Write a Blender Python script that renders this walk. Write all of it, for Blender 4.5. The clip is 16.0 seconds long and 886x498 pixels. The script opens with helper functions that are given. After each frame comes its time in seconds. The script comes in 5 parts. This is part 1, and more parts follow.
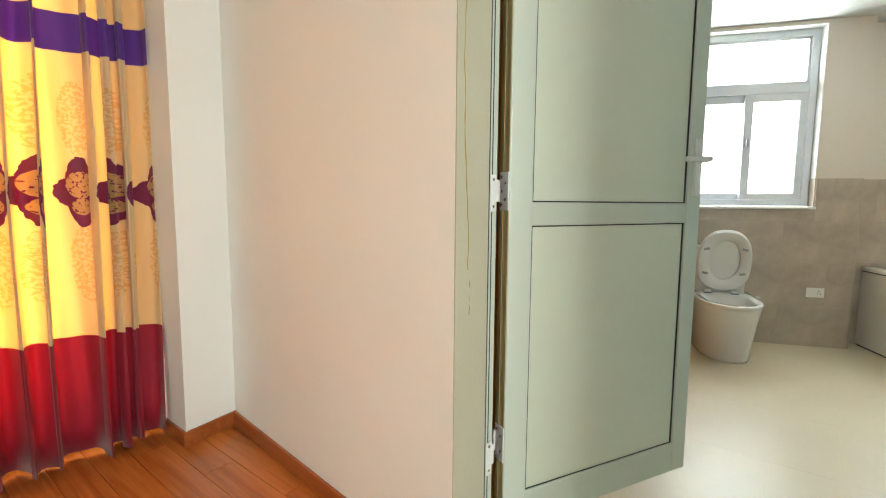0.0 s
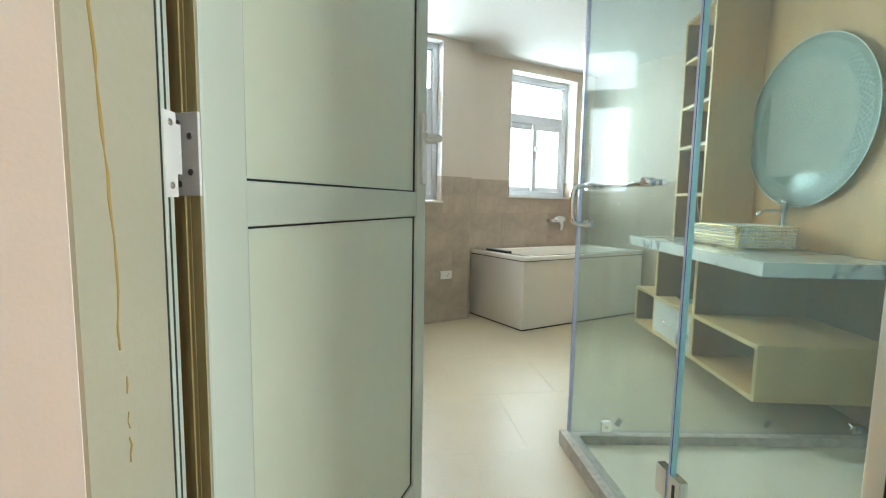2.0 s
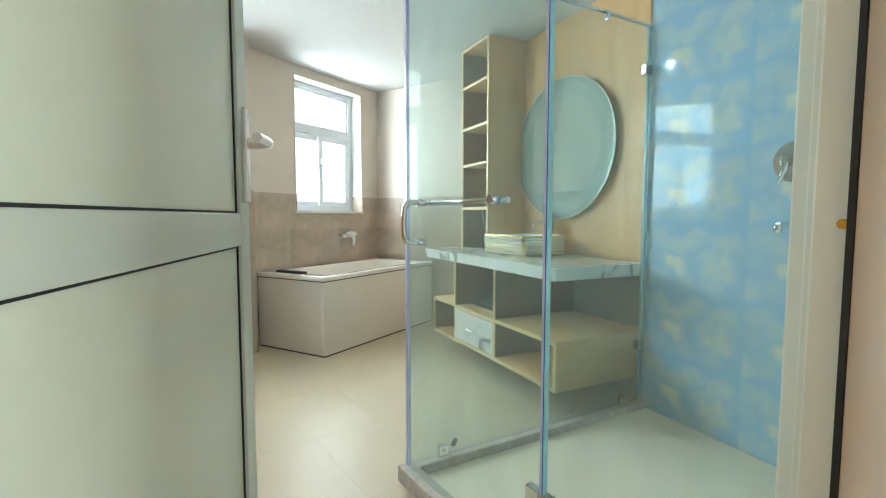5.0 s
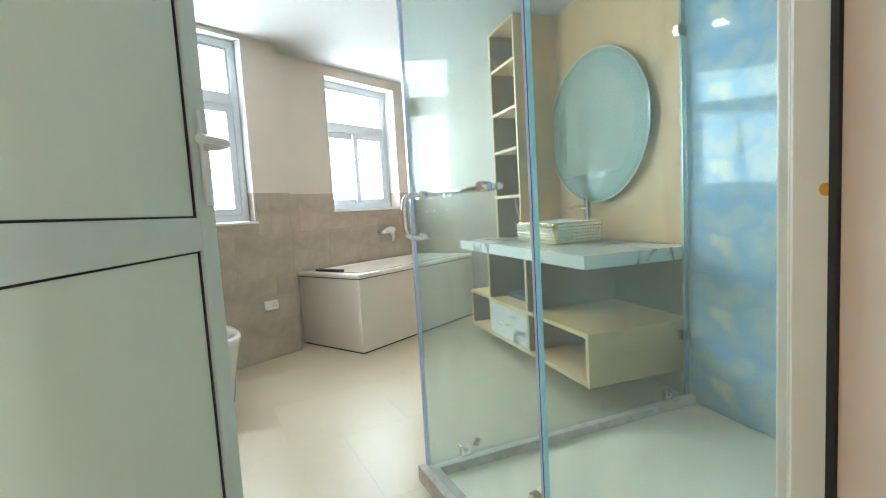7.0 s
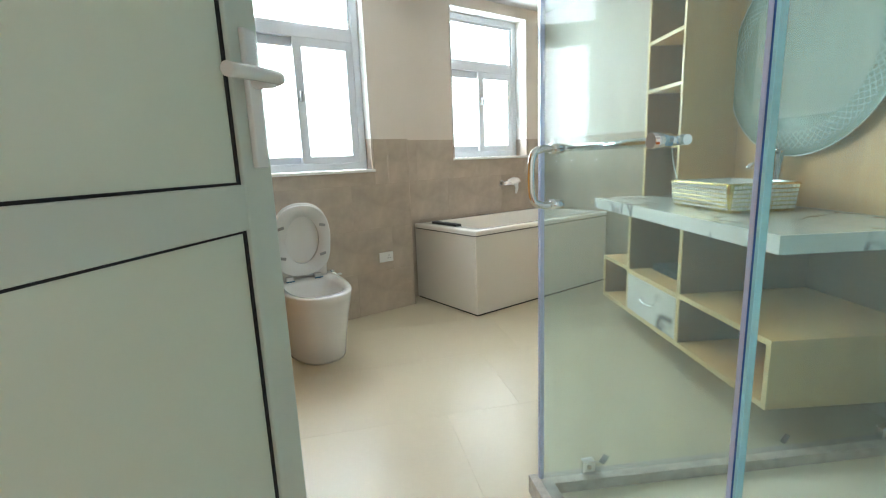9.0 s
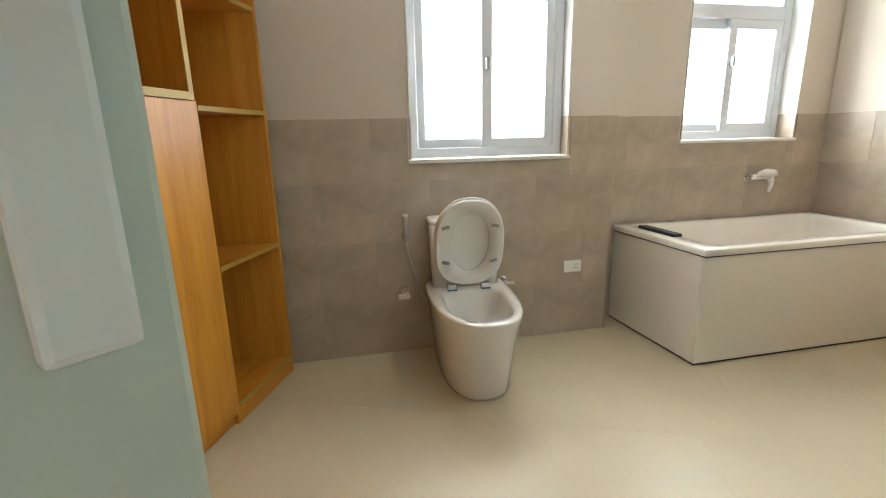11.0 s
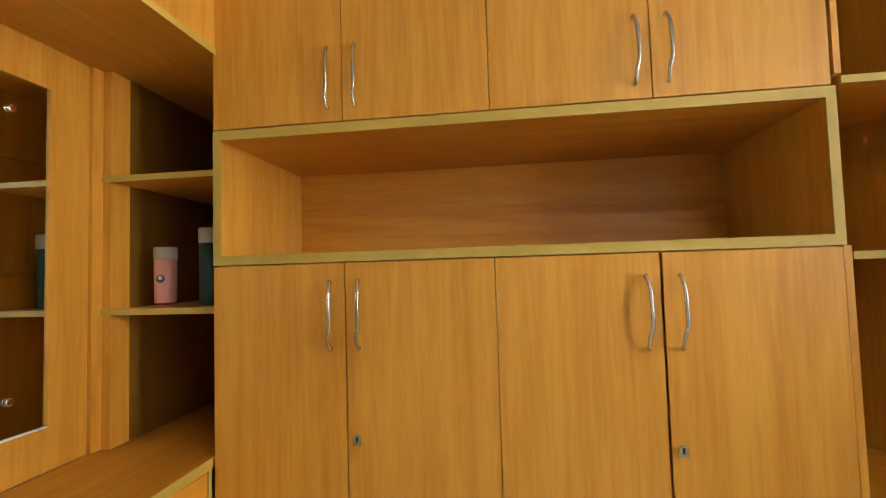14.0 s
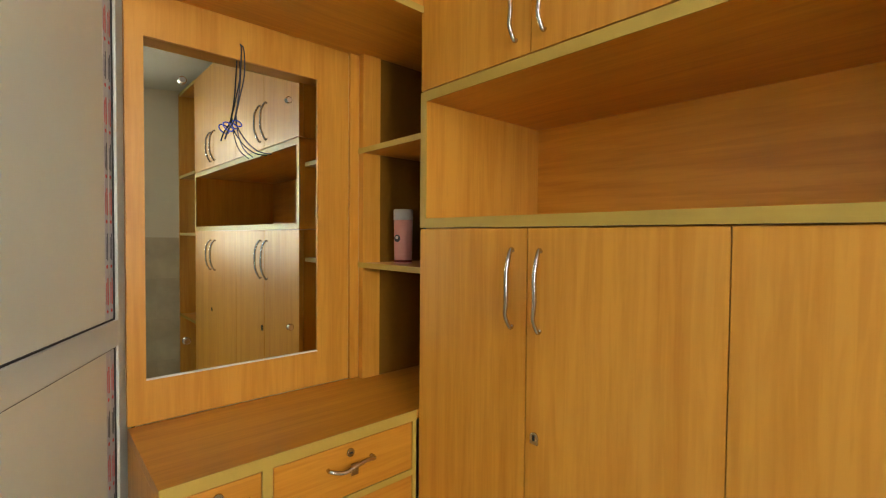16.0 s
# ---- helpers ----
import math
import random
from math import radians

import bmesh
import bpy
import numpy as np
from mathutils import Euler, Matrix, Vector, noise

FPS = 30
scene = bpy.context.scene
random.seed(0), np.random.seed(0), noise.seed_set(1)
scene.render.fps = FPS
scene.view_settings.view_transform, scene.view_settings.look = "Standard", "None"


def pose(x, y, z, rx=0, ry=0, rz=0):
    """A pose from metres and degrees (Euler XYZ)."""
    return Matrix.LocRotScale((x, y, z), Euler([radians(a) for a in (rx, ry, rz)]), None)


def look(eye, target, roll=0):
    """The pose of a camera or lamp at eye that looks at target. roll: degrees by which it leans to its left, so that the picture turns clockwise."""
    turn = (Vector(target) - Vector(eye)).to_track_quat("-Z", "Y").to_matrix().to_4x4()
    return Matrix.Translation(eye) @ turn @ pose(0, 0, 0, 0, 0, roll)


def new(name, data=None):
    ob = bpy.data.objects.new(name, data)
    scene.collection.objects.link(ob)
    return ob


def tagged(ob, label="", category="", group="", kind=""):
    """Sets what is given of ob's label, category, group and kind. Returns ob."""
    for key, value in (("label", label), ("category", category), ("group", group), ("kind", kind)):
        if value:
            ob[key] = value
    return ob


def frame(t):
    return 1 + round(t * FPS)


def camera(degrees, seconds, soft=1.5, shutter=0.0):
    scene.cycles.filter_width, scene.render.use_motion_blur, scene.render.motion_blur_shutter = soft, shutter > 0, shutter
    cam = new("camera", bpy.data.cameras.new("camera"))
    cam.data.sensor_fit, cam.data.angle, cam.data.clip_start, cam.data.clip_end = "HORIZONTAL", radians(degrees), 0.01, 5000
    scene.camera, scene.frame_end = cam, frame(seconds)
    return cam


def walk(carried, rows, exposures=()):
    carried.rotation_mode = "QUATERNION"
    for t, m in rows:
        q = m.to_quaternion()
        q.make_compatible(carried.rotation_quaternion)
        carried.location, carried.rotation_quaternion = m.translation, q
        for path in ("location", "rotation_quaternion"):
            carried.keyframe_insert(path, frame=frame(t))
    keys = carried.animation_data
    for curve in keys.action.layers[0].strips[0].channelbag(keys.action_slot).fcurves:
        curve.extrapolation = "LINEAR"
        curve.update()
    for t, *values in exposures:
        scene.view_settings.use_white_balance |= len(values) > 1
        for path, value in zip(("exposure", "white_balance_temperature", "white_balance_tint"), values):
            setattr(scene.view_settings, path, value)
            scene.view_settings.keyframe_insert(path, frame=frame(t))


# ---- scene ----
cam = camera(88.1, 16.0, soft=1.15)
PATH = [
    (0, (0.095, 0.11, 1.108), (-1.131, 1.677, 0.906), 0.4),
    (0.5, (-0.076, 0.281, 1.078), (-0.907, 2.091, 0.895), -0.0),
    (1, (-0.178, 0.435, 1.087), (-0.626, 2.374, 0.889), 0.3),
    (1.5, (-0.246, 0.537, 1.091), (-0.334, 2.525, 0.893), 0.9),
    (2, (-0.331, 0.616, 1.084), (-0.081, 2.59, 0.879), 1.0),
    (2.5, (-0.373, 0.728, 1.078), (0.174, 2.641, 0.876), 0.5),
    (3, (-0.413, 0.812, 1.105), (0.391, 2.632, 0.908), 0.5),
    (3.5, (-0.468, 0.888, 1.123), (0.546, 2.601, 0.929), 0.5),
    (4, (-0.503, 0.924, 1.12), (0.676, 2.527, 0.921), 0.6),
    (4.2, (-0.516, 0.929, 1.111), (0.711, 2.499, 0.932), 0.8),
    (6.3, (-0.273, 0.85, 1.097), (0.685, 2.604, 1.011), -2.6),
    (6.5, (-0.254, 0.864, 1.094), (0.697, 2.619, 0.974), -3.0),
    (7, (-0.247, 0.866, 1.097), (0.688, 2.625, 0.927), -3.4),
    (7.5, (-0.225, 0.873, 1.081), (0.641, 2.667, 0.899), -3.3),
    (8, (-0.207, 0.914, 1.082), (0.511, 2.766, 0.846), -3.0),
    (8.2, (-0.193, 0.961, 1.082), (0.444, 2.837, 0.812), -2.7),
    (10.3, (0.018, 1.659, 1.245), (0.126, 3.606, 0.8), -1.8),
    (10.5, (-0.011, 1.72, 1.236), (0.006, 3.669, 0.788), -1.5),
    (11, (-0.064, 1.882, 1.209), (-0.422, 3.792, 0.735), -1.3),
    (11.5, (-0.013, 2.052, 1.198), (-1.05, 3.699, 0.739), -0.7),
    (12, (-0.055, 2.222, 1.225), (-1.556, 3.469, 0.787), -0.8),
    (12.5, (-0.052, 2.377, 1.259), (-1.849, 3.184, 0.913), -1.8),
    (13, (-0.007, 2.506, 1.323), (-1.945, 2.989, 1.219), -1.5),
    (13.5, (0.025, 2.584, 1.347), (-1.968, 2.74, 1.378), -1.9),
    (14, (-0.035, 2.628, 1.326), (-2.016, 2.369, 1.425), -1.7),
    (14.5, (-0.156, 2.667, 1.326), (-2.06, 2.061, 1.408), -1.1),
    (15, (-0.313, 2.719, 1.329), (-2.041, 1.713, 1.333), -0.6),
    (15.5, (-0.428, 2.787, 1.338), (-1.948, 1.488, 1.298), 0.2),
    (16, (-0.415, 2.852, 1.338), (-1.754, 1.367, 1.283), 0.5),
]
EXPOSURES = [(0.0, 0.22, 6350, 3), (0.8, 0.18, 6100, 0), (1.5, 0.12, 5980, 0), (4.2, 0.12, 5980, 1), (6.3, 0.3, 5850, 2), (7.2, 0.3, 5800, 3), (8.2, 0.2, 5800, 3), (10.3, 0.1, 6450, 8), (11.5, 0.18, 6750, 9), (13.0, 0.35, 6900, 9), (14.5, 0.27, 7050, 9), (16.0, 0.2, 7050, 10)]
walk(cam, [(t, look(eye, target, roll)) for t, eye, target, roll in PATH], EXPOSURES)

# ---- world and light ----
world = bpy.data.worlds.new("overcast_sky")
scene.world = world
world.use_nodes = True
wn = world.node_tree
sky = wn.nodes.new("ShaderNodeTexSky")
sky.sky_type = 'NISHITA'
sky.sun_disc = False
sky.sun_elevation = radians(40)
sky.sun_rotation = radians(20)
wn.links.new(sky.outputs[0], wn.nodes["Background"].inputs[0])
wn.nodes["Background"].inputs[1].default_value = 0.12

# corner of the step in the outer wall, the outer wall's direction, and its outward normal
ANG = radians(22.7)
A_DIR = Vector((math.cos(ANG), math.sin(ANG), 0))
A_OUT = Vector((-math.sin(ANG), math.cos(ANG), 0))
A_START = Vector((-1.86, 3.80, 0))
S1 = Vector((0.431, 4.757, 0))
T0 = Vector((0.815, 4.285, 0))
S2 = S1 + 0.172 * A_OUT
CEIL = 2.48
# the vanity wall's own axes: along the wall, and into the room
V_O = Vector((1.94, 2.30, 0))
V_U = Vector((math.sin(radians(10)), math.cos(radians(10)), 0))
V_N = Vector((-math.cos(radians(10)), math.sin(radians(10)), 0))
# the door wall's axes: along the wall, and into the bathroom
D_O = Vector((-0.60, 1.05, 0))
D_E = Vector((0.9945, -0.1045, 0))
D_M = Vector((0.1045, 0.9945, 0))


def axes(o, ex, ey):
    """A pose with its x and y axes along two level directions."""
    m = Matrix.Identity(4)
    ez = ex.cross(ey)
    for i, v in enumerate((ex, ey, ez)):
        for r in range(3):
            m[r][i] = v[r]
    m.translation = o
    return m


M_A = axes(A_START, A_DIR, A_OUT)      # outer wall, first part: x along, y outward
M_B = axes(S2, A_DIR, A_OUT)           # outer wall, second part
M_D = axes(D_O, D_E, D_M)              # door wall: x along, y into the bathroom
M_T = axes(T0, A_DIR, A_OUT)           # bathtub: x along its front, y to its back
M_V = axes(V_O, V_U, V_N)              # vanity wall: x away from the door, y into the room


def area(name, m, sx, sy, watts, colour):
    l = bpy.data.lights.new(name, 'AREA')
    l.shape, l.size, l.size_y, l.energy, l.color = 'RECTANGLE', sx, sy, watts, colour
    ob = new(name, l)
    ob.matrix_world = m
    return ob


DAY = (0.95, 0.98, 1.0)
# daylight in the two bathroom windows and in the bedroom window (lamps look along their -z)
area("window_light", M_A @ pose(1.733, 0.55, 1.80, -70, 0, 0), 2.2, 2.5, 270, DAY)
area("window_light", M_B @ pose(1.02, 0.55, 1.80, -70, 0, 0), 2.0, 2.5, 250, DAY)
area("window_light", pose(-2.64, -0.1, 1.3, 90, 0, -90), 1.6, 2.0, 135, (1.0, 0.90, 0.72))
# extra lamp in an added bedroom window out of view, brightens the door
area("window_light", pose(2.98, -0.8, 1.45, 90, 0, 90), 1.6, 1.6, 125, (0.98, 1.0, 0.94))


# ---- materials ----
def mat(name, col, rough=0.5, metal=0.0, bump=0.0, scale=60.0, var=0.06, stretch=(1, 1, 1), vscale=2.5, coat=0.0, spec=0.5, obvar=0.0):
    """A Principled material with fine relief and broad and fine colour variation."""
    m = bpy.data.materials.new(name)
    m.use_nodes = True
    n, l = m.node_tree.nodes, m.node_tree.links
    b = n["Principled BSDF"]
    b.inputs["Roughness"].default_value = rough
    b.inputs["Metallic"].default_value = metal
    b.inputs["Specular IOR Level"].default_value = spec
    b.inputs["Coat Weight"].default_value = coat
    b.inputs["Coat Roughness"].default_value = 0.15
    tc = n.new("ShaderNodeTexCoord")
    mp = n.new("ShaderNodeMapping")
    mp.inputs["Scale"].default_value = stretch
    l.new(tc.outputs["Object"], mp.inputs[0])
    big = n.new("ShaderNodeTexNoise")
    big.inputs["Scale"].default_value = vscale
    big.inputs["Detail"].default_value = 4
    fine = n.new("ShaderNodeTexNoise")
    fine.inputs["Scale"].default_value = scale
    fine.inputs["Detail"].default_value = 3
    l.new(mp.outputs[0], big.inputs["Vector"])
    l.new(mp.outputs[0], fine.inputs["Vector"])
    mix = n.new("ShaderNodeMix")
    mix.data_type = 'RGBA'
    mix.inputs[6].default_value = (*[max(0, c * (1 - var)) for c in col], 1)
    mix.inputs[7].default_value = (*[min(1, c * (1 + var)) for c in col], 1)
    add = n.new("ShaderNodeMath")
    add.operation = 'MULTIPLY_ADD'
    l.new(fine.outputs[0], add.inputs[0])
    add.inputs[1].default_value = 0.45
    half = n.new("ShaderNodeMath")
    half.operation = 'MULTIPLY_ADD'
    l.new(big.outputs[0], half.inputs[0])
    half.inputs[1].default_value = 1.3
    half.inputs[2].default_value = -0.36
    l.new(half.outputs[0], add.inputs[2])
    last = add
    if obvar:
        oi = n.new("ShaderNodeObjectInfo")
        ov = n.new("ShaderNodeMath")
        ov.operation = 'MULTIPLY_ADD'
        l.new(oi.outputs["Random"], ov.inputs[0])
        ov.inputs[1].default_value = obvar
        l.new(add.outputs[0], ov.inputs[2])
        last = ov
    l.new(last.outputs[0], mix.inputs[0])
    l.new(mix.outputs[2], b.inputs["Base Color"])
    if bump:
        bp = n.new("ShaderNodeBump")
        bp.inputs["Strength"].default_value = bump
        bp.inputs["Distance"].default_value = 0.002
        l.new(fine.outputs[0], bp.inputs["Height"])
        l.new(bp.outputs[0], b.inputs["Normal"])
    rr = n.new("ShaderNodeMapRange")
    rr.inputs[3].default_value = max(0.02, rough - 0.06)
    rr.inputs[4].default_value = min(1, rough + 0.06)
    l.new(big.outputs[0], rr.inputs[0])
    l.new(rr.outputs[0], b.inputs["Roughness"])
    return m


def wood(name, c1, c2, axis=2, rough=0.35, tight=26.0):
    """Printed wood laminate: long fine grain along one axis, with broad figure."""
    m = bpy.data.materials.new(name)
    m.use_nodes = True
    n, l = m.node_tree.nodes, m.node_tree.links
    b = n["Principled BSDF"]
    tc = n.new("ShaderNodeTexCoord")
    oi = n.new("ShaderNodeObjectInfo")
    off = n.new("ShaderNodeVectorMath")
    off.operation = 'MULTIPLY_ADD'
    off.inputs[1].default_value = (7.3, 5.1, 3.7)
    l.new(oi.outputs["Random"], off.inputs[0])
    l.new(tc.outputs["Object"], off.inputs[2])
    mp = n.new("ShaderNodeMapping")
    sc = [1.0, 1.0, 1.0]
    sc[axis] = 0.06
    mp.inputs["Scale"].default_value = sc
    l.new(off.outputs[0], mp.inputs[0])
    fine = n.new("ShaderNodeTexNoise")
    fine.inputs["Scale"].default_value = tight * 3.5
    fine.inputs["Detail"].default_value = 5
    fine.inputs["Distortion"].default_value = 0.6
    big = n.new("ShaderNodeTexNoise")
    big.inputs["Scale"].default_value = tight * 0.5
    big.inputs["Detail"].default_value = 3
    big.inputs["Distortion"].default_value = 1.2
    for t in (fine, big):
        l.new(mp.outputs[0], t.inputs["Vector"])
    add = n.new("ShaderNodeMath")
    add.operation = 'MULTIPLY_ADD'
    l.new(fine.outputs[0], add.inputs[0])
    add.inputs[1].default_value = 0.42
    hb = n.new("ShaderNodeMath")
    hb.operation = 'MULTIPLY'
    hb.inputs[1].default_value = 0.58
    l.new(big.outputs[0], hb.inputs[0])
    l.new(hb.outputs[0], add.inputs[2])
    ramp = n.new("ShaderNodeValToRGB")
    ramp.color_ramp.elements[0].position, ramp.color_ramp.elements[0].color = 0.36, (*c1, 1)
    ramp.color_ramp.elements[1].position, ramp.color_ramp.elements[1].color = 0.60, (*c2, 1)
    l.new(add.outputs[0], ramp.inputs[0])
    l.new(ramp.outputs[0], b.inputs["Base Color"])
    bp = n.new("ShaderNodeBump")
    bp.inputs["Strength"].default_value = 0.06
    bp.inputs["Distance"].default_value = 0.001
    l.new(fine.outputs[0], bp.inputs["Height"])
    l.new(bp.outputs[0], b.inputs["Normal"])
    b.inputs["Roughness"].default_value = rough
    b.inputs["Specular IOR Level"].default_value = 0.55
    return m


def glass(name, tint, veil=0.05, gloss=1.0, film=(0.66, 0.79, 0.76), patch=0.4):
    """A clear pane: tinted see-through, mirror gloss by Fresnel, and a thin veil of dust and painted haze."""
    m = bpy.data.materials.new(name)
    m.use_nodes = True
    n, l = m.node_tree.nodes, m.node_tree.links
    n.remove(n["Principled BSDF"])
    out = n["Material Output"]
    tr = n.new("ShaderNodeBsdfTransparent")
    tr.inputs[0].default_value = (*tint, 1)
    gl = n.new("ShaderNodeBsdfGlossy")
    gl.inputs["Roughness"].default_value = 0.01
    df = n.new("ShaderNodeBsdfDiffuse")
    df.inputs[0].default_value = (*film, 1)
    fr = n.new("ShaderNodeLayerWeight")
    fr.inputs[0].default_value = 0.5
    pw = n.new("ShaderNodeMath")
    pw.operation = 'POWER'
    pw.inputs[1].default_value = 4.0
    l.new(fr.outputs["Facing"], pw.inputs[0])
    mul = n.new("ShaderNodeMath")
    mul.operation = 'MULTIPLY_ADD'
    mul.inputs[1].default_value = 0.9 * gloss
    mul.inputs[2].default_value = 0.045 * gloss
    l.new(pw.outputs[0], mul.inputs[0])
    m1 = n.new("ShaderNodeMixShader")
    # dried drops and wiped streaks thin and thicken the film
    tc = n.new("ShaderNodeTexCoord")
    mp = n.new("ShaderNodeMapping")
    mp.inputs["Scale"].default_value = (1.0, 1.0, 0.35)
    l.new(tc.outputs["Object"], mp.inputs[0])
    no = n.new("ShaderNodeTexNoise")
    no.inputs["Scale"].default_value = 7.0
    no.inputs["Detail"].default_value = 6
    no.inputs["Roughness"].default_value = 0.65
    l.new(mp.outputs[0], no.inputs["Vector"])
    mr = n.new("ShaderNodeMapRange")
    mr.inputs[1].default_value, mr.inputs[2].default_value = 0.30, 0.70
    mr.inputs[3].default_value, mr.inputs[4].default_value = veil * (1 - patch), veil * (1 + patch)
    l.new(no.outputs[0], mr.inputs[0])
    l.new(mr.outputs[0], m1.inputs[0])
    l.new(tr.outputs[0], m1.inputs[1])
    l.new(df.outputs[0], m1.inputs[2])
    m2 = n.new("ShaderNodeMixShader")
    l.new(mul.outputs[0], m2.inputs[0])
    l.new(m1.outputs[0], m2.inputs[1])
    l.new(gl.outputs[0], m2.inputs[2])
    l.new(m2.outputs[0], out.inputs[0])
    return m


def glow(name, col, strength):
    m = bpy.data.materials.new(name)
    m.use_nodes = True
    b = m.node_tree.nodes["Principled BSDF"]
    b.inputs["Base Color"].default_value = (*col, 1)
    b.inputs["Emission Color"].default_value = (*col, 1)
    b.inputs["Emission Strength"].default_value = strength
    return m


PAINT_BED = mat("cream_wall_paint", (0.79, 0.79, 0.76), 0.6, bump=0.12, scale=180, var=0.03, spec=0.3)
PAINT_BATH = mat("beige_wall_paint", (0.66, 0.60, 0.53), 0.6, bump=0.12, scale=180, var=0.03, spec=0.3)
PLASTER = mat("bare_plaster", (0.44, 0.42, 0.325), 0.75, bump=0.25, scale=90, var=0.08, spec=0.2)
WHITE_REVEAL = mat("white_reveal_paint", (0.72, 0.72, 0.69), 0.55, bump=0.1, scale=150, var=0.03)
CEILING = mat("white_ceiling_paint", (0.60, 0.60, 0.585), 0.7, bump=0.05, scale=120, var=0.02, spec=0.3)
TILE = mat("taupe_stone_tile", (0.415, 0.35, 0.28), 0.34, bump=0.06, scale=16, var=0.34, vscale=3.2, obvar=0.12)
FLOOR_TILE = mat("beige_floor_tile", (0.60, 0.525, 0.375), 0.37, bump=0.02, scale=60, var=0.05, vscale=3.0, obvar=0.05)
SHOWER_FLOOR = mat("pale_shower_floor", (0.84, 0.79, 0.62), 0.35, bump=0.04, scale=60, var=0.06)
GROUT = mat("sandy_grout", (0.60, 0.52, 0.375), 0.9, bump=0.2, scale=200, var=0.1)
BLUE_GROUT = mat("pale_blue_grout", (0.40, 0.58, 0.72), 0.8, bump=0.1, scale=200, var=0.08)
GREY_GROUT = mat("grey_grout", (0.40, 0.34, 0.27), 0.9, bump=0.2, scale=200, var=0.1)
GRANITE = mat("grey_granite", (0.48, 0.45, 0.40), 0.4, bump=0.1, scale=240, var=0.35, vscale=30)
OAK = wood("honey_oak_laminate", (0.545, 0.22, 0.021), (0.665, 0.31, 0.043), 2, rough=0.40, tight=25.0)
OAK_Y = wood("honey_oak_laminate_level", (0.52, 0.198, 0.017), (0.65, 0.28, 0.032), 1)
OAK_X = wood("honey_oak_laminate_top", (0.49, 0.185, 0.016), (0.62, 0.265, 0.031), 0)
EDGE = mat("yellow_edge_banding", (0.47, 0.32, 0.065), 0.45, var=0.08, scale=40)
PALE = wood("pale_maple_laminate", (0.70, 0.43, 0.17), (0.80, 0.535, 0.235), 0, rough=0.4)
PALE_Z = wood("pale_maple_panel", (0.64, 0.375, 0.155), (0.74, 0.475, 0.215), 2, rough=0.4)
PALE_EDGE = mat("pale_edge_banding", (0.78, 0.60, 0.30), 0.45, var=0.05)
WINDOW_UPVC = mat("white_window_upvc", (0.64, 0.67, 0.72), 0.25, var=0.02, scale=30)
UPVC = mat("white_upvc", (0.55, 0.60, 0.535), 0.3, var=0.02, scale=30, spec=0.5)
# white frame plastic with the light on the right jamb put into its colour
FRAME_BRIGHT = mat("brightened_white_frame", (0.72, 0.765, 0.70), 0.3, var=0.03, scale=30)
UPVC_PANEL = mat("ivory_door_panel", (0.65, 0.695, 0.585), 0.25, var=0.03, scale=20, spec=0.5)
FILM = mat("grey_protective_film", (0.42, 0.43, 0.45), 0.3, var=0.08, scale=50)
INK_RED = mat("red_ink", (0.55, 0.05, 0.04), 0.5)
INK_DARK = mat("dark_ink", (0.06, 0.07, 0.09), 0.5)
BLACK = mat("black_rubber", (0.012, 0.014, 0.016), 0.6, bump=0.05)
CHROME = mat("chrome", (0.75, 0.76, 0.78), 0.08, 1.0, var=0.03)
STEEL = mat("brushed_steel", (0.52, 0.49, 0.45), 0.25, 1.0, var=0.05)
WHITE_METAL = mat("white_coated_metal", (0.72, 0.72, 0.72), 0.3, 0.0, var=0.04)
BRASS = mat("orange_brass", (0.62, 0.33, 0.03), 0.35, 0.3, var=0.1)
GOLD = mat("gilded_edge", (0.75, 0.58, 0.22), 0.2, 1.0, var=0.05)
CERAMIC = mat("white_ceramic", (0.78, 0.77, 0.74), 0.08, var=0.015, coat=0.6)
ACRYLIC = mat("white_acrylic", (0.80, 0.765, 0.70), 0.14, var=0.02, coat=0.3)
SEAT = mat("white_plastic_seat", (0.74, 0.75, 0.74), 0.2, var=0.02)
BUMPER = mat("grey_rubber", (0.32, 0.33, 0.34), 0.6)
BLUE_PLASTIC = mat("blue_plastic_film", (0.02, 0.13, 0.25), 0.35, var=0.2)
PLASTIC = mat("white_switch_plastic", (0.80, 0.80, 0.76), 0.3, var=0.02)
# pale haze in this pane also makes up for its weakened reflections
GLASS = glass("clear_tempered_glass", (0.945, 0.985, 0.98), 0.085, 0.13)
WINDOW_GLASS = glass("window_glass", (0.95, 0.97, 0.97), 0.01)
# grey-green base colour replaces most of the round mirror's reflections
DULLED_MIRROR = mat("dulled_mirror_face", (0.27, 0.35, 0.31), 0.20, 0.15, var=0.05, spec=0.3)
MIRROR_SHEET = glass("pale_mirror_sheet", (0.55, 0.60, 0.52), 0.62, 0.03, (0.66, 0.74, 0.66), 0.08)
MIRROR = mat("mirror_silver", (0.72, 0.76, 0.64), 0.015, 1.0, var=0.005)
for k in list(MIRROR.node_tree.nodes["Principled BSDF"].inputs["Roughness"].links):
    MIRROR.node_tree.links.remove(k)
MIRROR.node_tree.nodes["Principled BSDF"].inputs["Roughness"].default_value = 0.012
FROST = mat("etched_mirror_line", (0.43, 0.53, 0.49), 0.5, 0.0, var=0.05)
SEAL = mat("lavender_edge_film", (0.62, 0.68, 1.0), 0.2, var=0.1)
PANE_EDGE = mat("pale_cyan_glass_edge", (0.50, 0.78, 0.84), 0.15, var=0.1)
PANE_EDGE.node_tree.nodes["Principled BSDF"].inputs["Transmission Weight"].default_value = 0.5
NAVY = mat("navy_glass_edge", (0.05, 0.14, 0.45), 0.2, var=0.1)
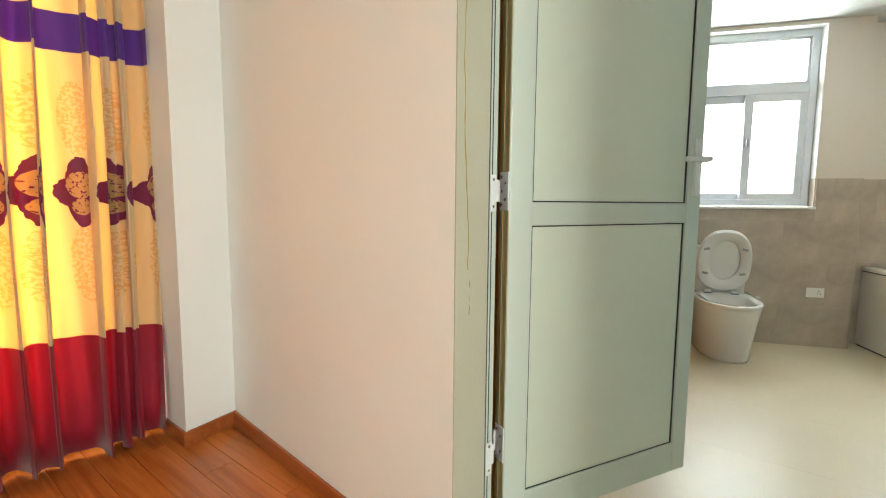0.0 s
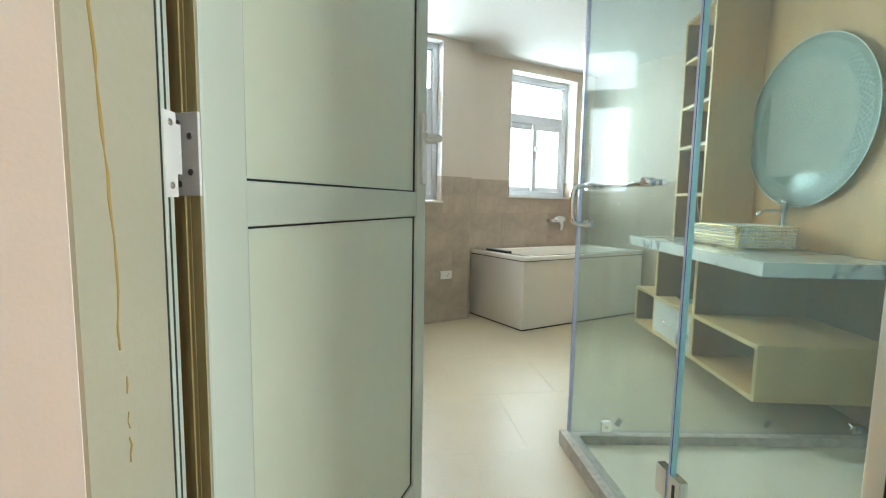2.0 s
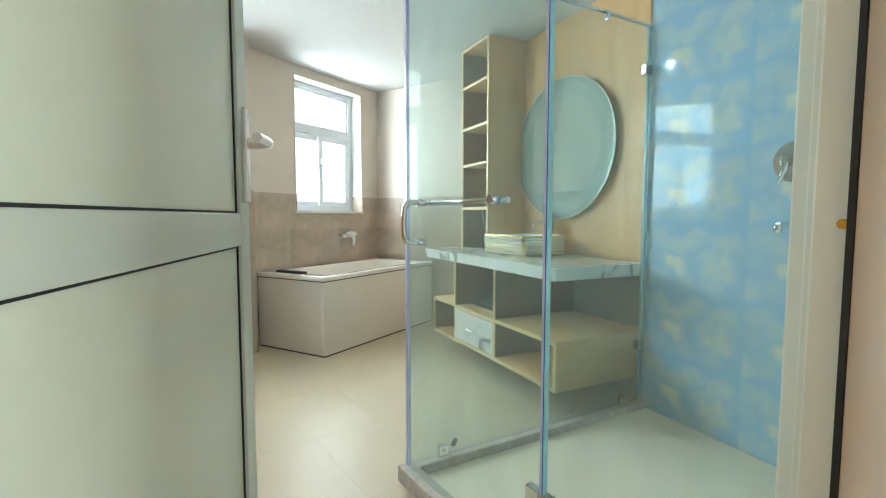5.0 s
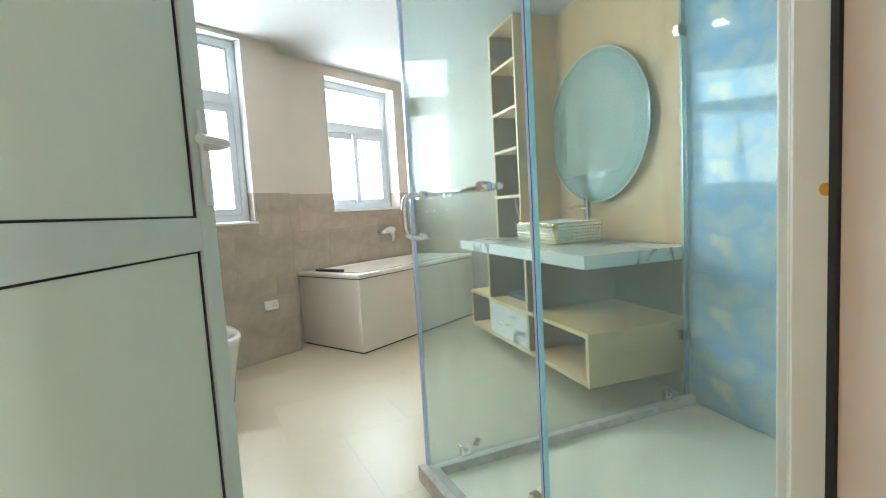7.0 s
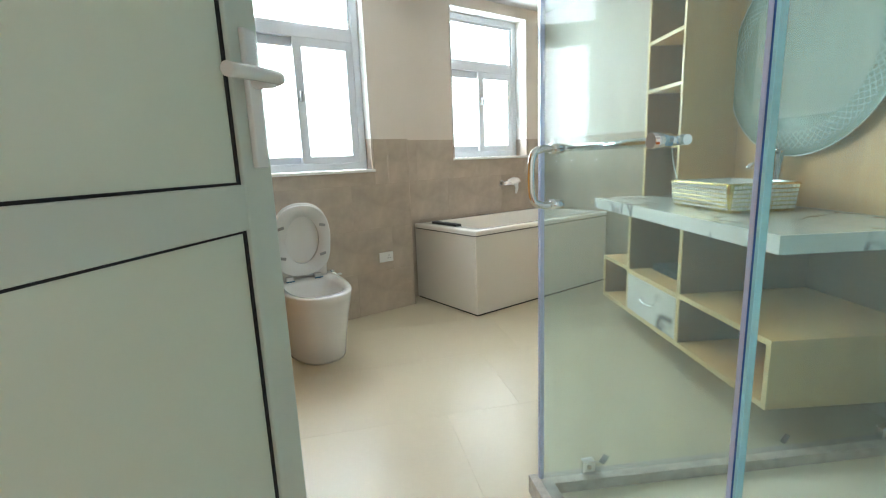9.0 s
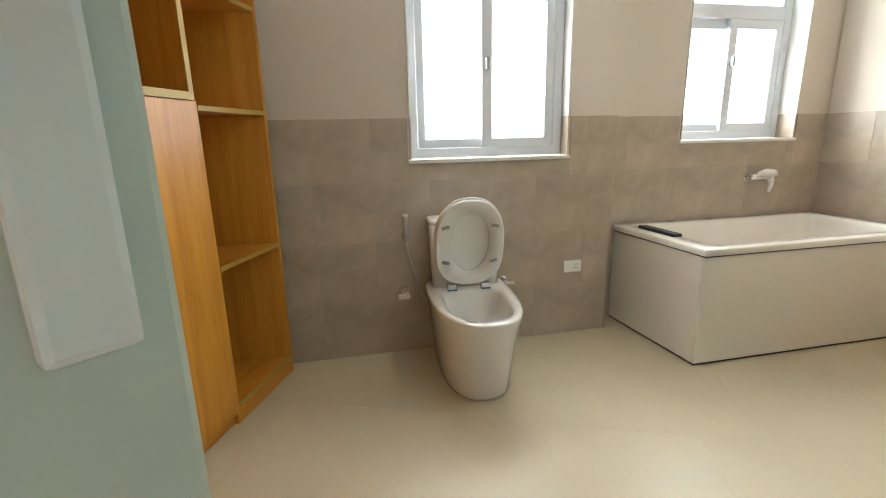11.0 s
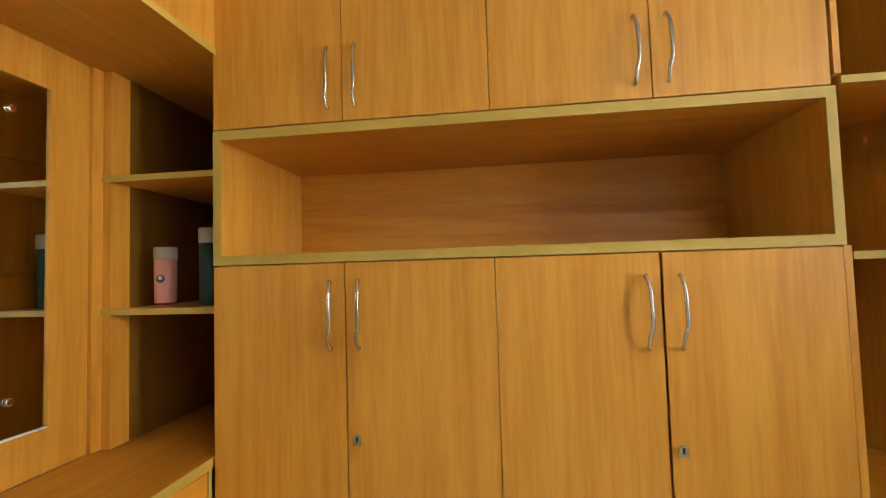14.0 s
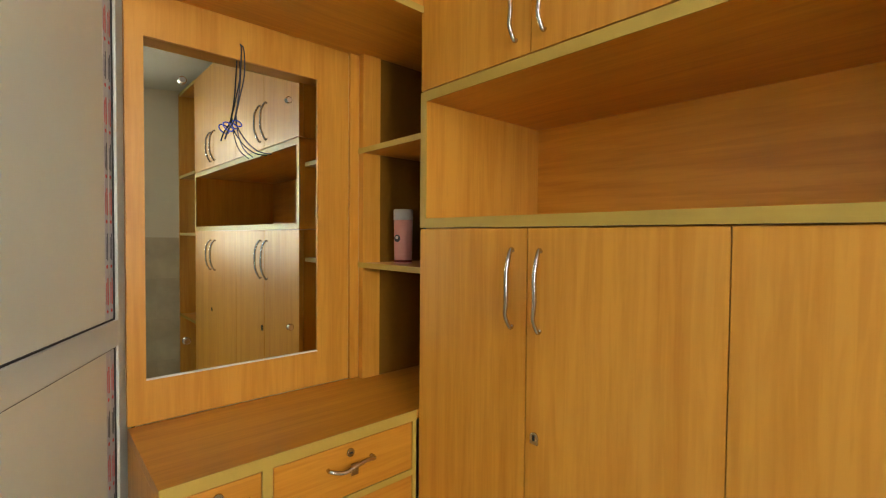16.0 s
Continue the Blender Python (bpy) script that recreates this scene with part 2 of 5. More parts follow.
SEAL_B = mat("cyan_edge_film", (0.42, 0.78, 1.0), 0.2, var=0.15)
SEAL_B.node_tree.nodes["Principled BSDF"].inputs["Transmission Weight"].default_value = 0.1
SEAL.node_tree.nodes["Principled BSDF"].inputs["Transmission Weight"].default_value = 0.15
WOOD_FLOOR = wood("red_brown_laminate_floor", (0.34, 0.085, 0.014), (0.55, 0.17, 0.032), 0, rough=0.25, tight=14)
BASEBOARD = wood("red_brown_baseboard", (0.24, 0.06, 0.012), (0.38, 0.11, 0.03), 0, rough=0.3)
WIRE = mat("dark_wire", (0.03, 0.03, 0.05), 0.5)
BLUE_WIRE = mat("blue_wire", (0.02, 0.05, 0.45), 0.4)
PINK = mat("rose_metal", (0.78, 0.40, 0.36), 0.3, 0.35, var=0.05)
DARKRED = mat("dark_rose_metal", (0.28, 0.05, 0.05), 0.25, 0.6, var=0.05)
BLUEGREY = mat("blue_green_metal", (0.03, 0.09, 0.10), 0.3, 0.6, var=0.1)
GREYLID = mat("grey_lid", (0.45, 0.44, 0.42), 0.4, var=0.04)
DARK_TRAY = mat("dark_tray", (0.04, 0.07, 0.09), 0.5, var=0.1)
SHADED_BOARD = mat("shaded_oak_board", (0.19, 0.085, 0.010), 0.8, var=0.15, spec=0.1)
# compartment backs and inner faces, darker than the wall tiles and maple boards
BACK_TILE = mat("darker_back_tile", (0.21, 0.155, 0.11), 0.4, bump=0.06, scale=30, var=0.25, vscale=4)
INNER_BROWN = wood("brown_inner_lining", (0.21, 0.13, 0.083), (0.28, 0.18, 0.115), 2, rough=0.45)
OLIVE = mat("olive_brown_seal", (0.40, 0.33, 0.15), 0.6, bump=0.1, var=0.15)
HOSE = mat("pale_grey_hose", (0.46, 0.45, 0.44), 0.3, 0.6, var=0.08)
CRACK = mat("brown_crack", (0.38, 0.27, 0.09), 0.9)
LAMP = glow("lamp_diffuser", (1, 0.97, 0.92), 6.0)
BACKDROP = glow("white_overcast_sky", (0.93, 0.97, 1.0), 1.6)


def marble(name):
    """White stone with a few bold broken grey veins and faint clouding."""
    m = mat(name, (0.80, 0.81, 0.79), 0.10, var=0.02, coat=0.3)
    n, l = m.node_tree.nodes, m.node_tree.links
    b = n["Principled BSDF"]
    tc = n.new("ShaderNodeTexCoord")
    mp = n.new("ShaderNodeMapping")
    mp.inputs["Rotation"].default_value = (0.2, 0.6, 0.5)
    mp.inputs["Scale"].default_value = (1.0, 1.0, 0.5)
    l.new(tc.outputs["Object"], mp.inputs[0])
    no = n.new("ShaderNodeTexNoise")
    no.inputs["Scale"].default_value = 2.6
    no.inputs["Detail"].default_value = 5
    no.inputs["Distortion"].default_value = 0.8
    l.new(mp.outputs[0], no.inputs["Vector"])
    r = n.new("ShaderNodeValToRGB")
    e = r.color_ramp.elements
    e[0].position, e[0].color = 0.455, (0, 0, 0, 1)
    e[1].position, e[1].color = 0.525, (0, 0, 0, 1)
    e.new(0.492).color = (1, 1, 1, 1)
    l.new(no.outputs[0], r.inputs[0])
    gate = n.new("ShaderNodeTexNoise")
    gate.inputs["Scale"].default_value = 4.5
    gate.inputs["Detail"].default_value = 3
    l.new(tc.outputs["Object"], gate.inputs["Vector"])
    g = n.new("ShaderNodeMapRange")
    g.inputs[1].default_value, g.inputs[2].default_value = 0.42, 0.52
    l.new(gate.outputs[0], g.inputs[0])
    f = n.new("ShaderNodeMath")
    f.operation = 'MULTIPLY'
    l.new(r.outputs[0], f.inputs[0])
    l.new(g.outputs[0], f.inputs[1])
    mx = n.new("ShaderNodeMix")
    mx.data_type = 'RGBA'
    mx.inputs[6].default_value = (0.88, 0.89, 0.85, 1)
    mx.inputs[7].default_value = (0.16, 0.18, 0.19, 1)
    l.new(f.outputs[0], mx.inputs[0])
    l.new(mx.outputs[2], b.inputs["Base Color"])
    return m


def cloud_tile(name):
    """Sky-blue glazed tile; every tile carries the same print of soft cream clouds."""
    m = mat(name, (0.30, 0.55, 0.80), 0.07, var=0.02)
    n, l = m.node_tree.nodes, m.node_tree.links
    b = n["Principled BSDF"]
    b.inputs["Specular IOR Level"].default_value = 0.24
    for k in list(b.inputs["Roughness"].links):
        l.remove(k)
    b.inputs["Roughness"].default_value = 0.06
    tc = n.new("ShaderNodeTexCoord")
    sep = n.new("ShaderNodeSeparateXYZ")
    l.new(tc.outputs["Object"], sep.inputs[0])
    no = n.new("ShaderNodeTexNoise")
    no.inputs["Scale"].default_value = 9.0
    no.inputs["Detail"].default_value = 4
    no.inputs["Roughness"].default_value = 0.6
    l.new(tc.outputs["Object"], no.inputs["Vector"])

    def maths(op, a, c):
        k = n.new("ShaderNodeMath")
        k.operation = op
        for i, v in enumerate((a, c)):
            if isinstance(v, (int, float)):
                k.inputs[i].default_value = v
            else:
                l.new(v, k.inputs[i])
        return k.outputs[0]

    wob = maths('MULTIPLY', maths('SUBTRACT', no.outputs[0], 0.5), 8.0)

    def puff(x0, z0, rx, rz, slant):
        """One soft cloud: 1 in its middle, 0 past its ragged edge."""
        dx = maths('SUBTRACT', sep.outputs[0], x0)
        dz = maths('SUBTRACT', maths('SUBTRACT', sep.outputs[2], z0), maths('MULTIPLY', dx, slant))
        ex, ez = maths('DIVIDE', dx, rx), maths('DIVIDE', dz, rz * 1.2)
        d = maths('ADD', maths('ADD', maths('MULTIPLY', ex, ex), maths('MULTIPLY', ez, ez)), wob)
        k = n.new("ShaderNodeMapRange")
        k.interpolation_type = 'SMOOTHSTEP'
        k.inputs[1].default_value, k.inputs[2].default_value = 2.1, -0.2
        l.new(d, k.inputs[0])
        return k.outputs[0]

    cover = maths('MAXIMUM', puff(0.10, -0.02, 0.085, 0.040, 0.45), maths('MULTIPLY', puff(-0.12, -0.035, 0.11, 0.055, -0.25), 0.7))
    cover = maths('MAXIMUM', cover, maths('MULTIPLY', puff(0.03, 0.085, 0.12, 0.035, -0.35), 0.55))
    cover = maths('MAXIMUM', cover, maths('MULTIPLY', puff(-0.20, 0.08, 0.07, 0.045, 0.3), 0.5))
    cover = maths('MAXIMUM', cover, maths('MULTIPLY', puff(0.20, 0.07, 0.10, 0.06, 0.2), 0.45))
    cover = maths('MAXIMUM', cover, maths('MULTIPLY', puff(-0.03, -0.11, 0.14, 0.04, 0.15), 0.4))
    cover = maths('MAXIMUM', cover, maths('MULTIPLY', puff(0.22, -0.10, 0.08, 0.04, -0.3), 0.5))
    mx = n.new("ShaderNodeMix")
    mx.data_type = 'RGBA'
    mx.inputs[6].default_value = (0.33, 0.55, 0.76, 1)
    mx.inputs[7].default_value = (0.66, 0.73, 0.62, 1)
    l.new(cover, mx.inputs[0])
    l.new(mx.outputs[2], b.inputs["Base Color"])
    return m


MARBLE = marble("white_veined_marble")
CLOUD = cloud_tile("sky_blue_cloud_tile")


def curtain_cloth(name):
    """Cream cloth with a purple band high up, red below, and rows of maroon and gold ornaments."""
    m = bpy.data.materials.new(name)
    m.use_nodes = True
    n, l = m.node_tree.nodes, m.node_tree.links
    b = n["Principled BSDF"]
    b.inputs["Roughness"].default_value = 0.55
    b.inputs["Sheen Weight"].default_value = 0.3
    at = n.new("ShaderNodeUVMap")
    at.uv_map = "cloth"
    sep = n.new("ShaderNodeSeparateXYZ")
    l.new(at.outputs[0], sep.inputs[0])

    def maths(op, a, c):
        k = n.new("ShaderNodeMath")
        k.operation = op
        for i, s in enumerate((a, c)):
            if s is None:
                continue
            if isinstance(s, (int, float)):
                k.inputs[i].default_value = s
            else:
                l.new(s, k.inputs[i])
        return k.outputs[0]

    def over(base, col, fac):
        k = n.new("ShaderNodeMix")
        k.data_type = 'RGBA'
        l.new(fac, k.inputs[0])
        if isinstance(base, tuple):
            k.inputs[6].default_value = (*base, 1)
        else:
            l.new(base, k.inputs[6])
        k.inputs[7].default_value = (*col, 1)
        return k.outputs[2]

    u, z = sep.outputs[0], sep.outputs[1]
    cell = maths('SUBTRACT', maths('FRACT', maths('MULTIPLY', u, 1 / 0.21), 0), 0.5)
    no = n.new("ShaderNodeTexNoise")
    no.inputs["Scale"].default_value = 38
    l.new(at.outputs[0], no.inputs["Vector"])
    no2 = n.new("ShaderNodeTexNoise")
    no2.inputs["Scale"].default_value = 75
    no2.inputs["Detail"].default_value = 3
    l.new(at.outputs[0], no2.inputs["Vector"])
    lace2 = maths('GREATER_THAN', no2.outputs[0], 0.42)
    ripple = maths('MULTIPLY', maths('SUBTRACT', no.outputs[0], 0.5), 0.5)

    def oval(z0, half, wide):
        dz = maths('DIVIDE', maths('SUBTRACT', z, z0), half)
        du = maths('DIVIDE', cell, wide)
        d = maths('ADD', maths('ADD', maths('MULTIPLY', dz, dz), maths('MULTIPLY', du, du)), ripple)
        return maths('LESS_THAN', d, 1.0)

    lace = maths('GREATER_THAN', no2.outputs[0], 0.50)
    cream = (0.86, 0.73, 0.45)
    col = over(cream, (0.78, 0.57, 0.26), maths('MULTIPLY', oval(1.44, 0.15, 0.26), lace))
    col = over(col, (0.78, 0.57, 0.26), maths('MULTIPLY', oval(0.84, 0.16, 0.28), lace))
    col = over(col, (0.24, 0.025, 0.10), oval(1.14, 0.145, 0.26))
    col = over(col, (0.24, 0.025, 0.10), oval(1.14, 0.07, 0.42))
    col = over(col, (0.60, 0.38, 0.17), maths('MULTIPLY', oval(1.17, 0.055, 0.24), lace2))
    col = over(col, (0.60, 0.38, 0.17), maths('MULTIPLY', oval(1.08, 0.035, 0.18), lace2))
    col = over(col, (0.16, 0.05, 0.42), maths('MULTIPLY', maths('GREATER_THAN', z, 1.70), maths('LESS_THAN', z, 1.85)))
    col = over(col, (0.45, 0.015, 0.05), maths('LESS_THAN', z, 0.535))
    l.new(col, b.inputs["Base Color"])
    tl = n.new("ShaderNodeBsdfTranslucent")
    warm = n.new("ShaderNodeMix")
    warm.data_type = 'RGBA'
    warm.blend_type = 'MULTIPLY'
    warm.inputs[0].default_value = 1.0
    warm.inputs[7].default_value = (1.0, 0.80, 0.46, 1)
    l.new(col, warm.inputs[6])
    l.new(warm.outputs[2], tl.inputs[0])
    mx = n.new("ShaderNodeMixShader")
    mx.inputs[0].default_value = 0.5
    l.new(b.outputs[0], mx.inputs[1])
    l.new(tl.outputs[0], mx.inputs[2])
    l.new(mx.outputs[0], n["Material Output"].inputs[0])
    return m


CURTAIN = curtain_cloth("printed_curtain_cloth")


# ---- building helpers ----
def add_box(bm, x0, y0, z0, x1, y1, z1, m=None):
    vs = [Vector((x, y, z)) for z in (z0, z1) for y in (y0, y1) for x in (x0, x1)]
    if m is not None:
        vs = [m @ v for v in vs]
    v = [bm.verts.new(c) for c in vs]
    for f in ((0, 2, 3, 1), (4, 5, 7, 6), (0, 1, 5, 4), (2, 6, 7, 3), (0, 4, 6, 2), (1, 3, 7, 5)):
        bm.faces.new([v[i] for i in f])
    return bm


def box(x0, y0, z0, x1, y1, z1, bevel=0.0):
    bm = bmesh.new()
    add_box(bm, x0, y0, z0, x1, y1, z1)
    if bevel:
        bmesh.ops.bevel(bm, geom=bm.edges[:], offset=bevel, segments=2, profile=0.6, affect='EDGES')
    return bm


def prism(points, z0, z1, bevel=0.0):
    """An upright block over a plan outline."""
    bm = bmesh.new()
    lo = [bm.verts.new((p[0], p[1], z0)) for p in points]
    hi = [bm.verts.new((p[0], p[1], z1)) for p in points]
    k = len(points)
    bm.faces.new(lo[::-1])
    bm.faces.new(hi)
    for i in range(k):
        bm.faces.new((lo[i], lo[(i + 1) % k], hi[(i + 1) % k], hi[i]))
    bmesh.ops.recalc_face_normals(bm, faces=bm.faces[:])
    if bevel:
        bmesh.ops.bevel(bm, geom=bm.edges[:], offset=bevel, segments=2, profile=0.6, affect='EDGES')
    return bm


def tube(path, r, sides=10, closed=False):
    """A round bar along a path of points."""
    bm = bmesh.new()
    pts = [Vector(p) for p in path]
    k = len(pts)
    rings = []
    up = None
    for i, p in enumerate(pts):
        a = pts[i - 1] if i or closed else p
        c = pts[(i + 1) % k] if i < k - 1 or closed else p
        d = (c - a).normalized()
        if up is None:
            up = d.orthogonal().normalized()
        up = (up - d * up.dot(d)).normalized()
        side = d.cross(up)
        rr = r[i] if isinstance(r, (list, tuple)) else r
        rings.append([bm.verts.new(p + rr * (math.cos(t) * up + math.sin(t) * side)) for t in [2 * math.pi * j / sides for j in range(sides)]])
    for i in range(k if closed else k - 1):
        a, c = rings[i], rings[(i + 1) % k]
        for j in range(sides):
            bm.faces.new((a[j], a[(j + 1) % sides], c[(j + 1) % sides], c[j]))
    if not closed:
        bm.faces.new(rings[0][::-1])
        bm.faces.new(rings[-1])
    for f in bm.faces:
        f.smooth = len(f.verts) == 4
    bmesh.ops.recalc_face_normals(bm, faces=bm.faces[:])
    return bm


def loft(rings, cap0=True, cap1=True, smooth=True):
    """A skin over rings of equally many points."""
    bm = bmesh.new()
    vr = [[bm.verts.new(p) for p in ring] for ring in rings]
    k = len(vr[0])
    for a, c in zip(vr, vr[1:]):
        for j in range(k):
            bm.faces.new((a[j], a[(j + 1) % k], c[(j + 1) % k], c[j])).smooth = smooth
    if cap0:
        bm.faces.new(vr[0][::-1])
    if cap1:
        bm.faces.new(vr[-1])
    bmesh.ops.recalc_face_normals(bm, faces=bm.faces[:])
    return bm


def disc(c, axis, r, h, sides=20, bevel=0.0):
    a = Vector(axis).normalized()
    c = Vector(c)
    if bevel:
        return tube([c, c + a * (h - bevel), c + a * h], [r, r, r - bevel], sides)
    return tube([c, c + a * h], r, sides)


def spline(points, n=8):
    """Points of a smooth curve through the given ones."""
    p = [Vector(q) for q in points]
    out = []
    for i in range(len(p) - 1):
        a, b, c, d = p[max(i - 1, 0)], p[i], p[i + 1], p[min(i + 2, len(p) - 1)]
        for j in range(n):
            t = j / n
            out.append(0.5 * ((2 * b) + (c - a) * t + (2 * a - 5 * b + 4 * c - d) * t * t + (3 * b - a - 3 * c + d) * t ** 3))
    out.append(p[-1])
    return out


def mesh(name, bm, material):
    me = bpy.data.meshes.new(name)
    bm.to_mesh(me)
    bm.free()
    me.materials.append(material)
    return new(name, me)


def thing(name, m, label, category, group=""):
    ob = new(name)
    ob.empty_display_size = 0.1
    ob.matrix_world = m
    return tagged(ob, label, category, group)


def part(name, bm, material, parent, label=""):
    ob = mesh(name, bm, material)
    ob.parent = parent
    return tagged(ob, label)


def solid(name, bm, material, label, category, m=None, kind="", group=""):
    ob = mesh(name, bm, material)
    if m is not None:
        ob.matrix_world = m
    return tagged(ob, label, category, group, kind)


def wall_cells(length, z0, z1, y0, y1, holes):
    """A wall block with holes cut right through: x along, y its thickness."""
    xs = sorted({0.0, length, *[h[0] for h in holes], *[h[1] for h in holes]})
    zs = sorted({z0, z1, *[h[2] for h in holes], *[h[3] for h in holes]})

    def full(i, j):
        if not (0 <= i < len(xs) - 1 and 0 <= j < len(zs) - 1):
            return False
        cx, cz = (xs[i] + xs[i + 1]) / 2, (zs[j] + zs[j + 1]) / 2
        return not any(h[0] < cx < h[1] and h[2] < cz < h[3] for h in holes)

    bm = bmesh.new()

    def quad(*p):
        bm.faces.new([bm.verts.new(q) for q in p])

    for i in range(len(xs) - 1):
        for j in range(len(zs) - 1):
            if not full(i, j):
                continue
            a, b, c, d = xs[i], xs[i + 1], zs[j], zs[j + 1]
            quad((a, y0, c), (b, y0, c), (b, y0, d), (a, y0, d))
            quad((a, y1, c), (a, y1, d), (b, y1, d), (b, y1, c))
            if not full(i - 1, j):
                quad((a, y0, c), (a, y0, d), (a, y1, d), (a, y1, c))
            if not full(i + 1, j):
                quad((b, y0, c), (b, y1, c), (b, y1, d), (b, y0, d))
            if not full(i, j - 1):
                quad((a, y0, c), (a, y1, c), (b, y1, c), (b, y0, c))
            if not full(i, j + 1):
                quad((a, y0, d), (b, y0, d), (b, y1, d), (a, y1, d))
    bmesh.ops.remove_doubles(bm, verts=bm.verts[:], dist=1e-5)
    return bm


def meet(p, d, q, e):
    """Where two level lines cross."""
    k = ((q.x - p.x) * e.y - (q.y - p.y) * e.x) / (d.x * e.y - d.y * e.x)
    return p + k * d


# ---- the setting ----
TILE_H = 1.31
W1 = (1.279, 2.187, 1.075, 2.45)       # window holes: along, and up
W2 = (0.577, 1.463, 1.135, 2.39)
WALL_T = 0.24
A_LEN = (S1 - A_START).length
C = T0 + 1.545 * A_DIR + 0.755 * A_OUT
C = S2 + A_DIR * ((C - S2).dot(A_DIR))
B_LEN = (C - S2).length
V_BACK = V_O - 0.08 * V_N
R1_END = meet(C, -A_OUT, V_BACK, V_U)
R1_LEN = (R1_END - C).length
D_BATH = 0.22

wall_a = solid("wall_north", wall_cells(A_LEN, 0, CEIL + 0.1, 0.008, WALL_T, [W1]), PAINT_BATH, "beige painted outer wall with a window, tiled below", "wall", M_A, "structure")
wall_b = solid("wall_north_recess", wall_cells(B_LEN + 0.1, 0, CEIL + 0.1, 0.008, WALL_T, [W2]), PAINT_BATH, "beige painted outer wall behind the bathtub, tiled below", "wall", M_B, "structure")
step = solid("wall_step", prism([S1 + 0.009 * A_OUT + 0.0015 * A_DIR, S1 + 0.176 * A_OUT + 0.0015 * A_DIR, S1 + 0.176 * A_OUT - 0.02 * A_DIR, S1 + 0.009 * A_OUT - 0.02 * A_DIR], 0, CEIL + 0.1), PAINT_BATH, "short beige return of the outer wall", "wall", kind="structure")
M_R = axes(C, -A_OUT, A_DIR)
wall_r = solid("wall_east", wall_cells(R1_LEN + 0.15, 0, CEIL + 0.1, 0.008, 0.2, []), PAINT_BATH, "beige painted wall at the bathtub's end, tiled below", "wall", M_R, "structure")
M_VW = axes(V_BACK + V_U * ((R1_END - V_BACK).dot(V_U) + 0.2), -V_U, -V_N)
V_LEN = ((R1_END - V_BACK).dot(V_U) + 0.2) + 1.6
solid("wall_vanity", wall_cells(V_LEN, 0, CEIL + 0.1, 0, 0.2, []), PAINT_BATH, "plain painted wall behind the vanity and the shower", "wall", M_VW, "structure")
solid("wall_west", box(-2.06, 1.38, 0, -1.87, 4.2, CEIL + 0.1), PAINT_BATH, "plain painted wall behind the wardrobe", "wall", kind="structure")
# the door wall, with the doorway
DL = 1.75
M_DW = axes(D_O - DL * D_E, D_E, D_M)
solid("wall_door", wall_cells(4.7, -0.05, CEIL + 0.1, 0, D_BATH, [(DL - 0.06, DL + 1.05, 0.0, 2.16)]), PAINT_BED, "cream painted wall with a doorway between bedroom and bathroom", "wall", M_DW, "structure")
solid("wall_door_edge", box(-0.0602, 0, 0, -0.0045, 0.133, 2.16), PAINT_BED, "cream wall edge beside the doorway", "wall", M_D, "structure")
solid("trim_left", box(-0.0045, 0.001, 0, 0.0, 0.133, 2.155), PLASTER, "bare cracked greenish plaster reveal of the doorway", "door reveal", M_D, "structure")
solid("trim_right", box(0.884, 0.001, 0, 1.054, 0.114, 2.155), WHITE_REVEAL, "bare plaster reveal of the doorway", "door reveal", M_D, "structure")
ceiling = solid("ceiling", box(-3.2, -2.6, CEIL, 3.4, 6.3, CEIL + 0.08), CEILING, "smooth white painted ceiling", "ceiling", kind="structure")

# the bathroom floor: grout bed now, tiles further down
floor = solid("floor", prism([(-2.0, 1.30), (-0.75, 1.16), (2.75, 1.16), (2.75, 5.9), (-2.0, 5.9)], -0.12, -0.0015), GROUT, "beige glazed floor tiles with thin sandy joints", "floor", kind="structure")
# the bedroom floor
bed_floor = solid("floor_bedroom", prism([(-2.6, -2.5), (3.1, -2.5), (3.1, 1.16), (-0.75, 1.16), (-2.0, 1.30), (-2.6, 1.30)], -0.12, -0.006), BASEBOARD, "red-brown wood laminate floor", "floor", kind="structure")

# bedroom shell: west wall with a curtained window, a pier in the corner, and plain closing walls
BW = -2.42
M_BW = axes(Vector((BW, -2.4, 0)), Vector((0, 1, 0)), Vector((-1, 0, 0)))
solid("wall_bedroom_west", wall_cells(3.7, -0.05, CEIL + 0.1, 0, 0.2, [(1.4, 3.1, 0.25, 2.2)]), PAINT_BED, "cream bedroom wall with a curtained window", "wall", M_BW, "structure")
solid("wall_pier", prism([(BW, 0.958), (-2.035, 0.955), (-2.075, 1.215), (BW, 1.25)], -0.05, CEIL), PAINT_BED, "cream painted pier in the bedroom's corner", "wall pier", kind="structure")
solid("wall_bedroom_south", box(-2.6, -2.5, -0.05, 3.2, -2.35, CEIL + 0.1), PAINT_BED, "plain cream bedroom wall", "wall", kind="structure")
# unseen wall; its opening is added for the extra lamp
M_BE = axes(Vector((2.9, 1.1, 0)), Vector((0, -1, 0)), Vector((1, 0, 0)))
solid("wall_bedroom_east", wall_cells(3.6, -0.05, CEIL + 0.1, 0, 0.2, [(1.1, 2.7, 0.65, 2.25)]), PAINT_BED, "unseen cream bedroom wall with an added window opening", "wall", M_BE, "structure")

# bare sky in front of the windows
for m, x, z in ((M_A, 1.733, 1.7), (M_B, 1.02, 1.7)):
    solid("backdrop", box(-1.6, 0, -1.6, 1.6, 0.01, 1.6), BACKDROP, "plain white overcast sky outside the window", "sky", m @ pose(x, 0.95, z), "structure")


